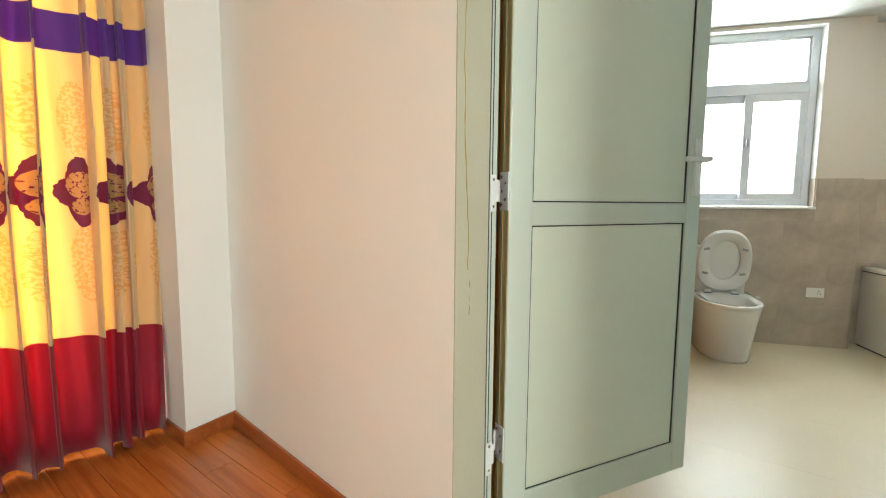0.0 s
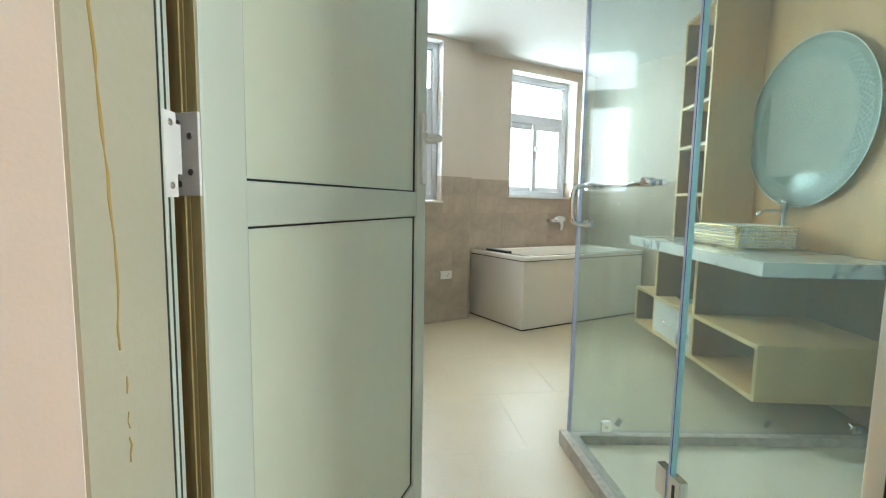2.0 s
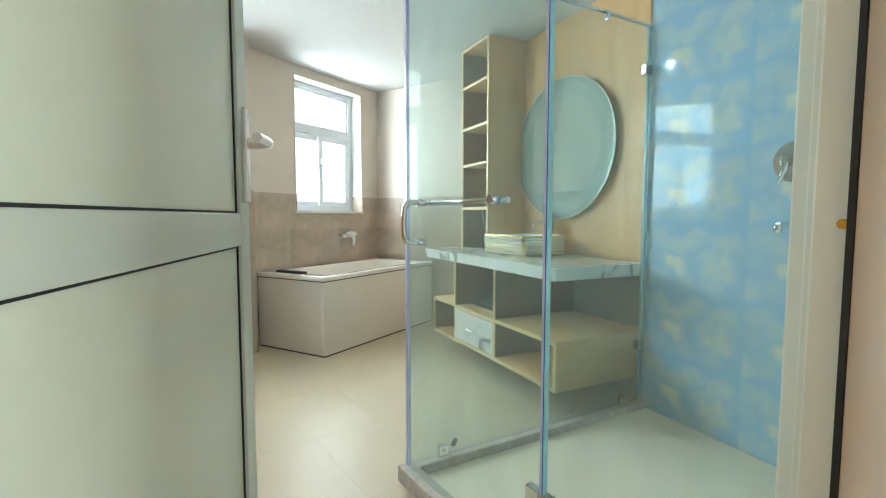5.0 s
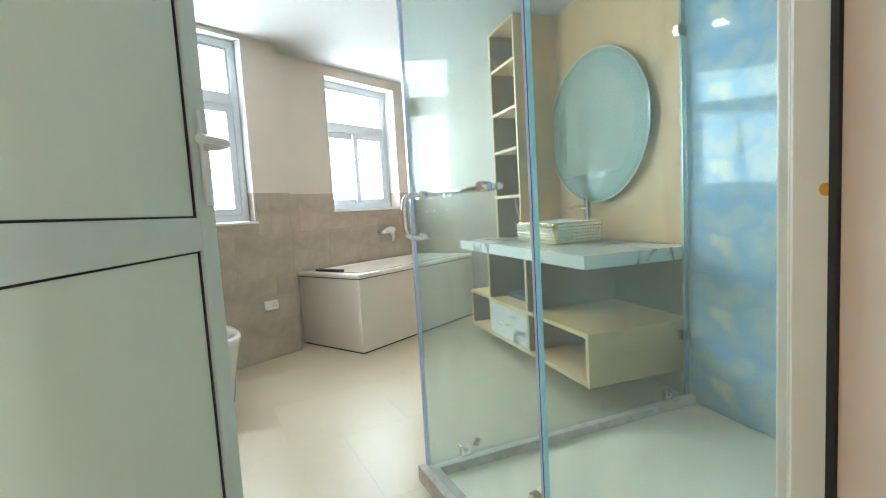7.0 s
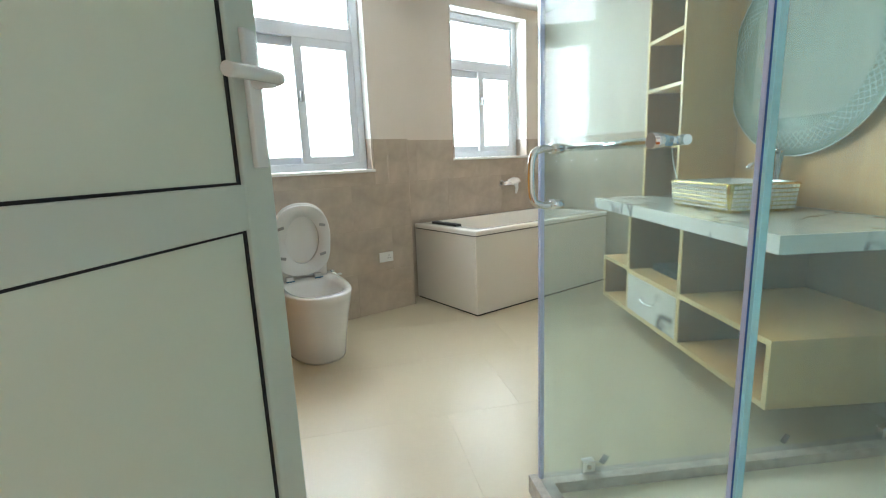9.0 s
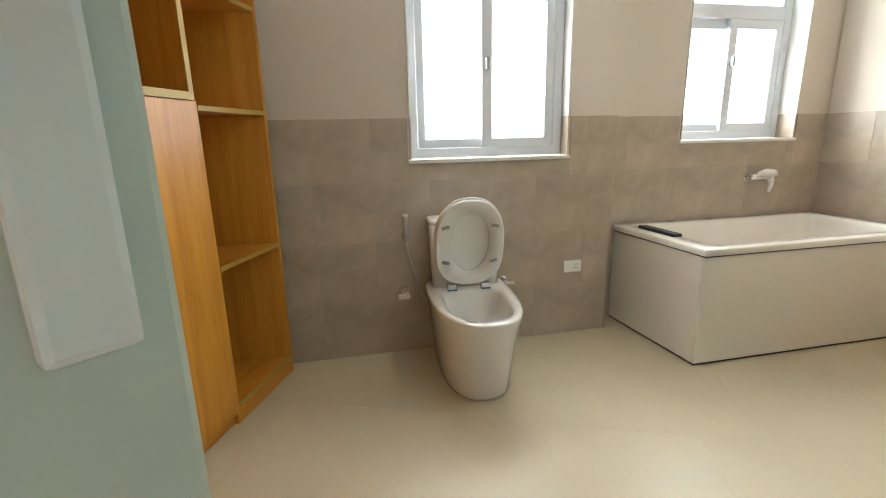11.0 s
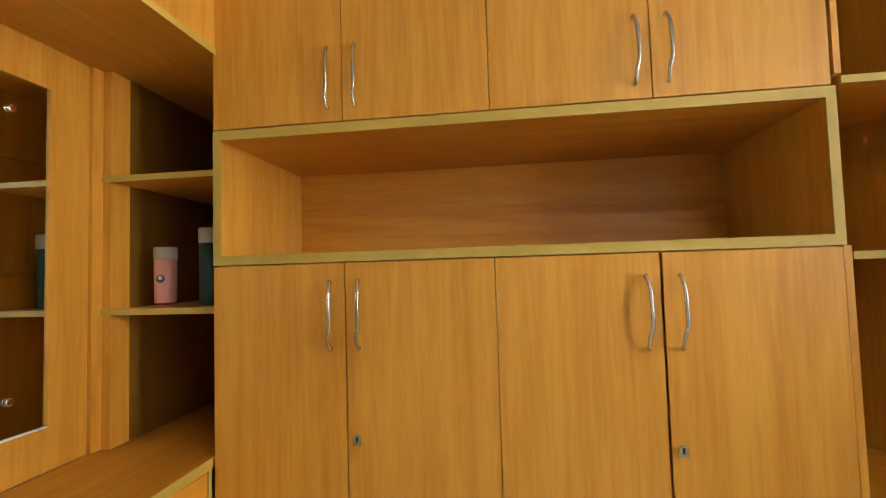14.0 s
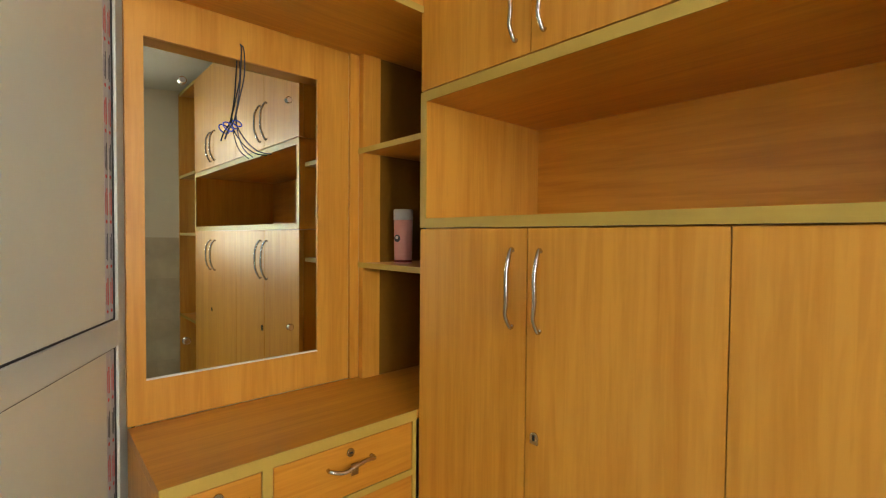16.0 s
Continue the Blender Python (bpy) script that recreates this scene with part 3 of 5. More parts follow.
# ---- windows ----
def frame_bm(x0, z0, x1, z1, w, y0, y1, bevel=0.004):
    """A rectangular frame of four mitred bars in one mesh."""
    bm = bmesh.new()
    rings = []
    for (a, b, c, d), ys in (((x0, z0, x1, z1), (y0, y1)), ((x0 + w, z0 + w, x1 - w, z1 - w), (y0, y1))):
        for y in ys:
            rings.append([bm.verts.new((x, y, z)) for x, z in ((a, b), (c, b), (c, d), (a, d))])
    o0, o1, i0, i1 = rings
    for k in range(4):
        j = (k + 1) % 4
        bm.faces.new((o0[k], o0[j], i0[j], i0[k]))
        bm.faces.new((o1[j], o1[k], i1[k], i1[j]))
        bm.faces.new((o0[j], o0[k], o1[k], o1[j]))
        bm.faces.new((i0[k], i0[j], i1[j], i1[k]))
    bmesh.ops.recalc_face_normals(bm, faces=bm.faces[:])
    if bevel:
        bmesh.ops.bevel(bm, geom=bm.edges[:], offset=bevel, segments=1, affect='EDGES')
    return bm


def window(name, m, hole, depth, label, transom):
    """A white sliding window of two sashes with a fixed light above; y runs outward."""
    x0, x1, z0, z1 = hole
    w = tagged(new(name), label, "window", kind="structure")
    w.matrix_world = m
    y = depth
    part("window_frame", frame_bm(x0 + 0.004, z0 + 0.022, x1 - 0.004, z1 - 0.004, 0.055, y, y + 0.075), WINDOW_UPVC, w)
    part("transom", box(x0 + 0.045, y + 0.004, transom - 0.03, x1 - 0.045, y + 0.07, transom + 0.03, 0.004), WINDOW_UPVC, w)
    part("fixed_light_bead", frame_bm(x0 + 0.047, transom + 0.028, x1 - 0.047, z1 - 0.047, 0.03, y + 0.012, y + 0.06), WINDOW_UPVC, w)
    p = part("pane", box(x0 + 0.07, y + 0.034, transom + 0.05, x1 - 0.07, y + 0.038, z1 - 0.07), WINDOW_GLASS, w)
    p.visible_shadow = False
    mid = (x0 + x1) / 2
    for k, (a, b, yy) in enumerate(((x0 + 0.047, mid + 0.03, y + 0.042), (mid - 0.03, x1 - 0.047, y + 0.008))):
        sash = part("sash", frame_bm(a, z0 + 0.062, b, transom - 0.028, 0.062, yy, yy + 0.03), WINDOW_UPVC, w)
        g = part("pane", box(a + 0.04, yy + 0.013, z0 + 0.10, b - 0.04, yy + 0.017, transom - 0.07), WINDOW_GLASS, sash)
        g.visible_shadow = False
        if k == 1:
            zc = z0 + 0.50
            bm = disc((a + 0.026, yy - 0.002, zc), (0, -1, 0), 0.016, 0.012)
            add_box(bm, a + 0.018, yy - 0.035, zc - 0.012, a + 0.034, yy - 0.012, zc + 0.05)
            part("latch", bm, BUMPER, sash, "grey crescent latch")
    part("window_sill", box(x0 - 0.012, -0.014, z0, x1 + 0.012, depth + 0.005, z0 + 0.02, 0.003), WHITE_REVEAL, w)
    for a, b in ((x0, x0 + 0.006), (x1 - 0.006, x1)):
        part("reveal", box(a, 0.0, max(z0 + 0.02, 1.312), b, depth, z1), WHITE_REVEAL, w)
        if z0 < 1.3:
            part("reveal_tile", box(a, -0.001, z0 + 0.02, b, depth, 1.312), TILE, w, "taupe tiled lower reveal")
    part("reveal", box(x0, 0.0, z1 - 0.006, x1, depth, z1), WHITE_REVEAL, w)
    return w


window("window_1", M_A, W1, 0.085, "white sliding window with a fixed light above, bright sky outside", 2.005)
window("window_2", M_B, W2, 0.135, "narrow white sliding window above the bathtub with a fixed light", 1.95)


# ---- wall tiles ----
def tile_wall(owner, length, z_top, rows, width, start, hole, material, thick=0.008, lo=0.0, grout=GREY_GROUT):
    """Rows of tiles proud of a wall, in running bond, cut round a window."""
    h = (z_top - lo) / rows
    cache = {}
    gh = [(hole[0] - 0.012, hole[1] + 0.012, hole[2], z_top + 1)] if hole else []
    part("grout", wall_cells(length - 0.001, lo, z_top - 0.0005, 0.0014, 0.0078, [(a, b, c, min(d, z_top - 0.0005)) for a, b, c, d in gh]), grout, owner)
    for r in range(rows):
        za, zb = lo + r * h + 0.001, lo + (r + 1) * h - 0.001
        x = start - (width / 2 if r % 2 else 0)
        while x < length:
            a, b = max(x + 0.001, 0.001), min(x + width - 0.001, length - 0.001)
            x += width
            if b - a < 0.01:
                continue
            cuts = [(a, b, za, zb)]
            if hole and a < hole[1] and b > hole[0] and zb > hole[2]:
                cuts = []
                if a < hole[0] - 0.012:
                    cuts.append((a, hole[0] - 0.012, za, zb))
                if b > hole[1] + 0.012:
                    cuts.append((hole[1] + 0.012, b, za, zb))
                if za < hole[2] - 0.003:
                    cuts.append((max(a, hole[0] - 0.012), min(b, hole[1] + 0.012), za, hole[2] - 0.003))
            for c in cuts:
                w, hh = c[1] - c[0], c[3] - c[2]
                if w < 0.008 or hh < 0.008:
                    continue
                key = (round(w, 3), round(hh, 3))
                if key not in cache:
                    bm = box(-w / 2, 0, -hh / 2, w / 2, thick - 0.0015, hh / 2)
                    bm.faces.ensure_lookup_table()
                    me = bpy.data.meshes.new("tile")
                    bm.to_mesh(me)
                    bm.free()
                    me.materials.append(material)
                    cache[key] = me
                ob = new("tile", cache[key])
                ob.parent = owner
                ob.location = ((c[0] + c[1]) / 2, random.uniform(-0.0004, 0.0004), (c[2] + c[3]) / 2)


# ---- doorway: frame and open leaf ----
frame_ob = tagged(new("door_frame"), "white plastic door frame with black gasket", "door frame", kind="structure")
frame_ob.matrix_world = M_D
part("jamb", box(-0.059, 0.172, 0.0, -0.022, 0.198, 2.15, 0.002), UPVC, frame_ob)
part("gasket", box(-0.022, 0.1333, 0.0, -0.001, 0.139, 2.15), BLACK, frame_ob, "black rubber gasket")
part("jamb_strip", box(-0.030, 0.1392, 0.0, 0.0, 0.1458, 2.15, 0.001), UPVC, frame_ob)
part("gasket", box(-0.022, 0.146, 0.0, -0.001, 0.1515, 2.15), BLACK, frame_ob, "black rubber gasket")
for z in (1.086, 0.310, 1.90):
    bm = box(-0.003, 0.1405, z - 0.002, 0.0012, 0.166, z + 0.099, 0.0008)
    add_box(bm, -0.0028, 0.165, z + 0.026, 0.0010, 0.176, z + 0.086)
    hp = part("hinge_plate", bm, WHITE_METAL, frame_ob, "white metal hinge plate")
    for sz in (0.012, 0.086):
        part("screw", disc((0.0010, 0.153, z + sz), (1, 0, 0), 0.0045, 0.0014, 12, 0.0005), STEEL, hp)
part("gasket", box(-0.059, 0.1985, 0.0, -0.046, 0.226, 2.15), BLACK, frame_ob, "black rubber gasket")
part("jamb", box(0.957, 0.1834, 0.0, 1.052, 0.219, 2.15, 0.004), FRAME_BRIGHT, frame_ob)
part("jamb_step", box(0.918, 0.1654, 0.0, 1.046, 0.183, 2.15, 0.003), FRAME_BRIGHT, frame_ob)
part("jamb_bead", box(0.892, 0.122, 0.0, 1.048, 0.165, 2.15, 0.004), FRAME_BRIGHT, frame_ob)
part("gasket", box(0.878, 0.1145, 0.0, 0.895, 0.1215, 2.15), BLACK, frame_ob, "black rubber gasket")
part("head", box(0.013, 0.150, 2.10, 0.891, 0.232, 2.155, 0.004), UPVC, frame_ob)
part("threshold", box(0.013, 0.150, -0.002, 0.891, 0.232, 0.035, 0.004), UPVC, frame_ob)
part("strike_button", disc((0.8922, 0.130, 1.095), (-1, 0, 0), 0.0065, 0.004, 18, 0.0015), BRASS, frame_ob, "small brass-coloured button")
# cracks in the plaster reveal
y = 0.021
pts = []
for k in range(54):
    y += random.uniform(-0.003, 0.0029)
    pts.append((0.0004, y, 2.1 - 0.022 * k - random.uniform(0, 0.01)))
solid("wall_crack", tube(pts, [random.uniform(0.0006, 0.0022) for _ in pts], 5), CRACK, "thin ragged brown crack in the plaster reveal", "crack", M_D, "structure")
for z0, n in ((0.900, 3), (0.862, 3), (0.835, 4)):
    bits = [(0.0004, y + 0.008 + random.uniform(-0.002, 0.002), z0 - 0.009 * k) for k in range(n)]
    solid("wall_crack", tube(bits, [random.uniform(0.0004, 0.0014) for _ in bits], 5), CRACK, "short chip in the plaster below the long crack", "crack", M_D, "structure")

HINGE = Vector((-0.578, 1.282, 0))
LEAF_END = Vector((-0.207, 2.042, 0))
LD = (LEAF_END - HINGE).normalized()
LW = (LEAF_END - HINGE).length
LN = Vector((LD.y, -LD.x, 0))          # the face towards the camera's way in
leaf = tagged(new("door_1"), "open white plastic door with two ivory panels", "door", kind="structure")
leaf.matrix_world = axes(HINGE, LD, -LN)
LT = 0.05
LZ0, LZ1 = 0.08, 2.10
# stiles, rails
part("stile", box(0, 0, LZ0, 0.084, LT, LZ1, 0.004), UPVC, leaf)
part("stile", box(LW - 0.075, 0, LZ0, LW, LT, LZ1, 0.004), UPVC, leaf)
part("rail", box(0.080, 0.001, LZ0, LW - 0.072, LT - 0.001, LZ0 + 0.115, 0.003), UPVC, leaf)
part("rail", box(0.080, 0.001, 1.040, LW - 0.072, LT - 0.001, 1.111, 0.003), UPVC, leaf)
part("rail", box(0.080, 0.001, LZ1 - 0.11, LW - 0.072, LT - 0.001, LZ1, 0.003), UPVC, leaf)
for z0, z1 in ((LZ0 + 0.11, 1.043), (1.108, LZ1 - 0.105)):
    panel = part("panel", box(0.080, 0.010, z0, LW - 0.072, LT - 0.010, z1, 0.002), UPVC_PANEL, leaf, "ivory plastic panel")
    for y0, y1 in ((0.0068, 0.0102), (LT - 0.0102, LT - 0.0068)):
        part("gasket", frame_bm(0.084, z0 + 0.001, LW - 0.075, z1 - 0.001, 0.006, y0, y1, 0), BLACK, panel, "black rubber gasket")
    # printed film left on the bathroom side
    for x in (LW - 0.125, LW - 0.100, 0.090, 0.115):
        film = part("thin_sheet", box(x, LT - 0.0098, z0 + 0.01, x + 0.020, LT - 0.0090, z1 - 0.01), FILM, panel, "grey film strip with red and dark print")
        k = 0
        z = z0 + 0.03
        while z < z1 - 0.12:
            bm = disc((x + 0.010, LT - 0.0090, z), (0, 1, 0), 0.005, 0.0004, 8)
            part("print", bm, INK_RED, film)
            bm = box(x + 0.004, LT - 0.0090, z + 0.016, x + 0.009, LT - 0.0087, z + 0.085)
            add_box(bm, x + 0.013, LT - 0.0090, z + 0.02, x + 0.016, LT - 0.0087, z + 0.075)
            part("print", bm, INK_DARK if k % 2 else INK_RED, film)
            z += 0.115
            k += 1


def lever(sign, y):
    """Plate and lever of a door handle on one face."""
    x = LW - 0.034
    h = part("door_handle", box(x - 0.016, min(y, y + sign * 0.010), 1.135, x + 0.016, max(y, y + sign * 0.010), 1.345, 0.004), SEAT, leaf, "white coated lever handle")
    pts = spline([(x, y + sign * 0.008, 1.268), (x, y + sign * 0.045, 1.268), (x - 0.018, y + sign * 0.056, 1.268), (x - 0.125, y + sign * 0.056, 1.262)], 6)
    part("lever", tube(pts, [0.012 if i < 6 else 0.010 for i in range(len(pts))], 12), SEAT, h)


lever(-1, 0.0)
lever(1, LT)
for z in (1.086, 0.310, 1.90):
    hg = part("hinge", box(-0.006, -0.001, z, -0.002, 0.044, z + 0.112, 0.0012), WHITE_METAL, leaf, "white metal hinge with screws")
    part("knuckle", tube([(-0.008, 0.046, z + 0.024), (-0.008, 0.046, z + 0.088)], 0.005, 10), WHITE_METAL, hg)
    for sy, sz in ((0.034, 0.016), (0.014, 0.032), (0.032, 0.056), (0.014, 0.080), (0.034, 0.097)):
        part("screw", disc((-0.0058, sy, z + sz), (-1, 0, 0), 0.0048, 0.0014, 12, 0.0005), STEEL, hg)
# grooved seals along the leaf's hinge edge
for y0, y1, dx in ((0.004, 0.0215, -0.0015), (0.022, 0.028, -0.002), (0.0285, 0.038, -0.004), (0.0385, 0.0495, -0.0025)):
    part("edge_seal", box(dx, y0, LZ0 + 0.01, 0.0006, y1, LZ1 - 0.01, 0.0006), OLIVE, leaf, "olive brown edge seal")

# ---- shower ----
GX = 0.485
SKEW = Matrix.Translation((0.485, 2.48, 0)) @ Matrix.Rotation(radians(-1.9), 4, 'Z') @ Matrix.Translation((-0.485, -2.48, 0))
G_CORNER = Vector((GX, 2.492, 0))
G_WALL = V_O + 0.004 * V_N + 0.03 * V_U
CURB = 0.065
gd = (G_WALL - G_CORNER).normalized()
gn = Vector((-gd.y, gd.x, 0))
if gn.y < 0:
    gn = -gn
d_face = D_O + D_BATH * D_M
front_foot = meet(Vector((GX, 0, 0)), Vector((0, 1, 0)), d_face, D_E)
cu = [(0.415, front_foot.y), (0.457, 2.520), tuple((G_WALL + 0.03 * gn)[:2]), tuple((G_WALL - 0.04 * gn)[:2]), (0.525, 2.455), (0.483, front_foot.y - 0.006)]
solid("shower_curb", prism(cu, -0.003, CURB, 0.003), GRANITE, "low grey granite kerb round the shower", "kerb", kind="structure")
sh_poly = [(0.465, front_foot.y - 0.02), (0.50, 2.48), tuple((V_O + 0.001 * V_N)[:2]), tuple((V_O - 1.45 * V_U)[:2])]
solid("floor_shower", prism(sh_poly, -0.10, 0.025), SHOWER_FLOOR, "pale shower floor inside the kerb", "floor", kind="structure")
shower_wall = solid("wall_shower", box(-1.62, -0.0799, 0, 0.03, -0.0085, CEIL), BLUE_GROUT, "shower wall of glazed sky-blue tiles with cream clouds", "wall", M_V, "structure")

shower = thing("shower_screen", Matrix.Identity(4), "clear glass shower screen with blue edge film and chrome fittings", "shower screen")
GT = 2.12


def skewed(name, bm, material, parent, label=""):
    bm.transform(SKEW)
    return part(name, bm, material, parent, label)


def pane(name, p, q, z0, z1, t=0.010, label="", skew=True):
    d = (q - p).normalized()
    nrm = Vector((-d.y, d.x, 0)) * t / 2
    g = part(name, prism([tuple((p + nrm)[:2]), tuple((p - nrm)[:2]), tuple((q - nrm)[:2]), tuple((q + nrm)[:2])], z0, z1), GLASS, shower, label)
    if skew:
        g.data.transform(SKEW)
    g.visible_shadow = False
    return g


Y_HINGE = 1.726
door_pane = pane("glass_door", Vector((GX, Y_HINGE + 0.004, 0)), Vector((GX, 2.475, 0)), CURB + 0.012, GT, label="clear glass shower door")
front_pane = pane("front_panel", Vector((GX, front_foot.y + 0.004, 0)), Vector((GX, Y_HINGE - 0.004, 0)), CURB + 0.002, GT)
back_pane = pane("back_panel", G_CORNER + 0.012 * gd, G_WALL - 0.004 * gd, CURB + 0.002, GT, skew=False)
for owner, y0, y1, half, film in ((door_pane, 2.470, 2.487, 0.0065, SEAL), (front_pane, Y_HINGE - 0.0105, Y_HINGE - 0.0052, 0.0062, SEAL_B), (front_pane, Y_HINGE - 0.0050, Y_HINGE - 0.0012, 0.0058, NAVY), (door_pane, Y_HINGE - 0.001, Y_HINGE + 0.007, 0.0065, SEAL)):
    skewed("edge_film", box(GX - half, y0, CURB + 0.014, GX + half, y1, GT), film, owner, "blue film on the glass edge")
bm = box((G_WALL - G_CORNER).length - 0.030, -0.0058, CURB + 0.003, (G_WALL - G_CORNER).length - 0.0045, 0.0058, GT)
bm.transform(axes(G_CORNER, gd, gn))
part("pane_edge", bm, PANE_EDGE, back_pane, "pale cyan glass edge")
# hinges between door and front panel
for z in (0.265, 1.80):
    bm = box(GX - 0.013, Y_HINGE - 0.055, z, GX + 0.013, Y_HINGE - 0.006, z + 0.085, 0.002)
    hg = skewed("glass_hinge", bm, CHROME, shower, "chrome glass hinge")
    skewed("hinge_leaf", box(GX - 0.013, Y_HINGE + 0.006, z, GX + 0.013, Y_HINGE + 0.055, z + 0.085, 0.002), CHROME, hg)
    skewed("hinge_slot", box(GX - 0.015, Y_HINGE - 0.034, z + 0.02, GX - 0.0125, Y_HINGE - 0.026, z + 0.065), BLACK, hg)
# handle: upright bow outside, level towel bar inside
hy = 2.375
handle = skewed("handle", tube(spline([(GX - 0.006, hy, 1.155), (GX - 0.045, hy, 1.155), (GX - 0.07, hy, 1.13), (GX - 0.07, hy, 1.03), (GX - 0.045, hy, 1.005), (GX - 0.006, hy, 1.005)], 8), 0.0105, 14), CHROME, shower, "chrome bow handle")
skewed("towel_bar", tube([(GX + 0.045, hy + 0.02, 1.155), (GX + 0.045, 1.93, 1.155)], 0.0095, 14), CHROME, shower, "chrome towel bar inside the door")
for y, z in ((hy, 1.155), (hy, 1.005), (1.945, 1.155)):
    skewed("collar", tube([(GX - 0.018, y, z), (GX + 0.018, y, z)], 0.0145, 14), CHROME, shower)
for y in (hy, 1.945):
    skewed("standoff", tube([(GX + 0.006, y, 1.155), (GX + 0.047, y, 1.155)], 0.009, 12), CHROME, shower)
# head rail over the back panel, wall and floor clips
part("head_rail", tube([tuple((G_CORNER + gn * 0.0)[:2]) + (GT + 0.008,), tuple(G_WALL[:2]) + (GT + 0.008,)], 0.009, 10), CHROME, shower, "thin chrome head rail")
gm = axes(G_CORNER, gd, gn)
glen = (G_WALL - G_CORNER).length
for x in (0.75, 1.12):
    bm = box(x - 0.008, -0.012, GT - 0.025, x + 0.008, 0.012, GT + 0.02, 0.002)
    bm.transform(gm)
    part("rail_clip", bm, CHROME, shower)
for z in (1.87, 0.36):
    bm = box(glen - 0.058, -0.017, z, glen - 0.003, 0.017, z + 0.050, 0.002)
    bm.transform(gm)
    c = part("wall_clip", bm, STEEL, shower, "chrome wall clip")
    bm = disc((glen - 0.03, -0.017, z + 0.025), (0, -1, 0), 0.007, 0.002, 10)
    bm.transform(gm)
    part("bolt", bm, STEEL, c)
for x, kind in ((0.17, 0), (glen - 0.16, 0), (0.225, 1), (0.90, 1)):
    if kind == 0:
        bm = box(x - 0.022, -0.014, CURB + 0.001, x + 0.022, 0.014, CURB + 0.05, 0.002)
        bm.transform(gm)
        c = part("floor_clip", bm, CHROME, shower, "chrome floor clip")
        bm = disc((x, -0.014, CURB + 0.03), (0, -1, 0), 0.008, 0.002, 10)
        bm.transform(gm)
        part("bolt", bm, STEEL, c)
    else:
        bm = box(-0.012, -0.0062, -0.017, 0.012, -0.0052, 0.017)
        bm.transform(gm @ pose(x, 0, CURB + 0.05, 0, 32, 0))
        part("sticker", bm, BUMPER, back_pane, "small dark sticker")

# mixer and spout on the shower wall
mixer = thing("shower_mixer", M_V @ pose(-0.70, 0, 1.33), "round chrome shower mixer on the blue tiles", "shower mixer")
part("plate", disc((0, 0, 0), (0, 1, 0), 0.085, 0.012, 32, 0.004), CHROME, mixer)
part("cartridge", disc((0, 0.012, 0), (0, 1, 0), 0.032, 0.045, 24, 0.004), CHROME, mixer)
part("lever", tube([(0, 0.045, 0), (0.02, 0.055, -0.05), (0.03, 0.06, -0.085)], [0.012, 0.010, 0.008], 12), CHROME, mixer)
spout = thing("bath_spout", M_V @ pose(-0.74, 0, 1.075), "small chrome spout on the blue tiles", "spout")
part("flange", disc((0, 0, 0), (0, 1, 0), 0.030, 0.010, 24, 0.003), CHROME, spout)
part("pipe", tube(spline([(0, 0.01, 0), (0.01, 0.09, 0.0), (0.02, 0.145, -0.004)], 5), 0.013, 14), CHROME, spout)
part("nozzle", tube([(0.02, 0.14, 0.002), (0.02, 0.14, -0.034)], 0.015, 14), CHROME, spout)


# ---- bathtub ----
def rr(x0, y0, x1, y1, r, z, n=6):
    """A rounded rectangle as a ring of points."""
    out = []
    for cx, cy, a0 in ((x1 - r, y1 - r, 0), (x0 + r, y1 - r, 90), (x0 + r, y0 + r, 180), (x1 - r, y0 + r, 270)):
        for k in range(n + 1):
            a = radians(a0 + 90 * k / n)
            out.append((cx + r * math.cos(a), cy + r * math.sin(a), z))
    return out


TL, TD, TH = 1.53, 0.745, 0.635
def lean(bm):
    """The tub's end runs slightly off square towards the step in the wall."""
    for v in bm.verts:
        v.co.x -= 0.045 * max(0.0, v.co.y) / TD * max(0.0, 1 - v.co.x / TL)
    return bm


tub = thing("bathtub", M_T, "white acrylic bathtub with flat panels and a black headrest", "bathtub")
part("front_panel", box(0.006, 0.006, 0.012, TL - 0.004, 0.022, TH - 0.043, 0.003), ACRYLIC, tub, "flat white front panel")
part("end_panel", lean(box(0.006, 0.0235, 0.012, 0.022, TD - 0.002, TH - 0.043, 0.003)), ACRYLIC, tub, "flat white end panel")
part("plinth_gap", lean(box(0.012, 0.012, 0.0, TL - 0.01, TD - 0.01, 0.0118)), BLACK, tub, "dark joint under the panels")
# black frame that paints the shade line between rim and panels
gap = frame_bm(0.012, 0.012, TL - 0.008, TD - 0.004, 0.02, -(TH - 0.0335), -(TH - 0.0435), 0)
gap.transform(Matrix.Rotation(radians(-90), 4, 'X'))
part("shadow_gap", lean(gap), BLACK, tub)
rings = [rr(0.0, 0.0, TL, TD, 0.012, TH - 0.034), rr(0.0, 0.0, TL, TD, 0.012, TH - 0.006), rr(0.006, 0.006, TL - 0.006, TD - 0.006, 0.012, TH),
         rr(0.115, 0.075, TL - 0.10, TD - 0.075, 0.06, TH), rr(0.125, 0.085, TL - 0.11, TD - 0.085, 0.06, TH - 0.012),
         rr(0.20, 0.12, TL - 0.16, TD - 0.12, 0.09, TH - 0.22), rr(0.28, 0.15, TL - 0.22, TD - 0.15, 0.10, TH - 0.42)]
part("basin", lean(loft(rings, cap0=False)), ACRYLIC, tub, "white moulded basin and rim")
part("headrest", lean(prism([(0.07, 0.30), (0.125, 0.30), (0.125, 0.60), (0.07, 0.60)], TH - 0.006, TH + 0.018, 0.006)), BLACK, tub, "black foam headrest")
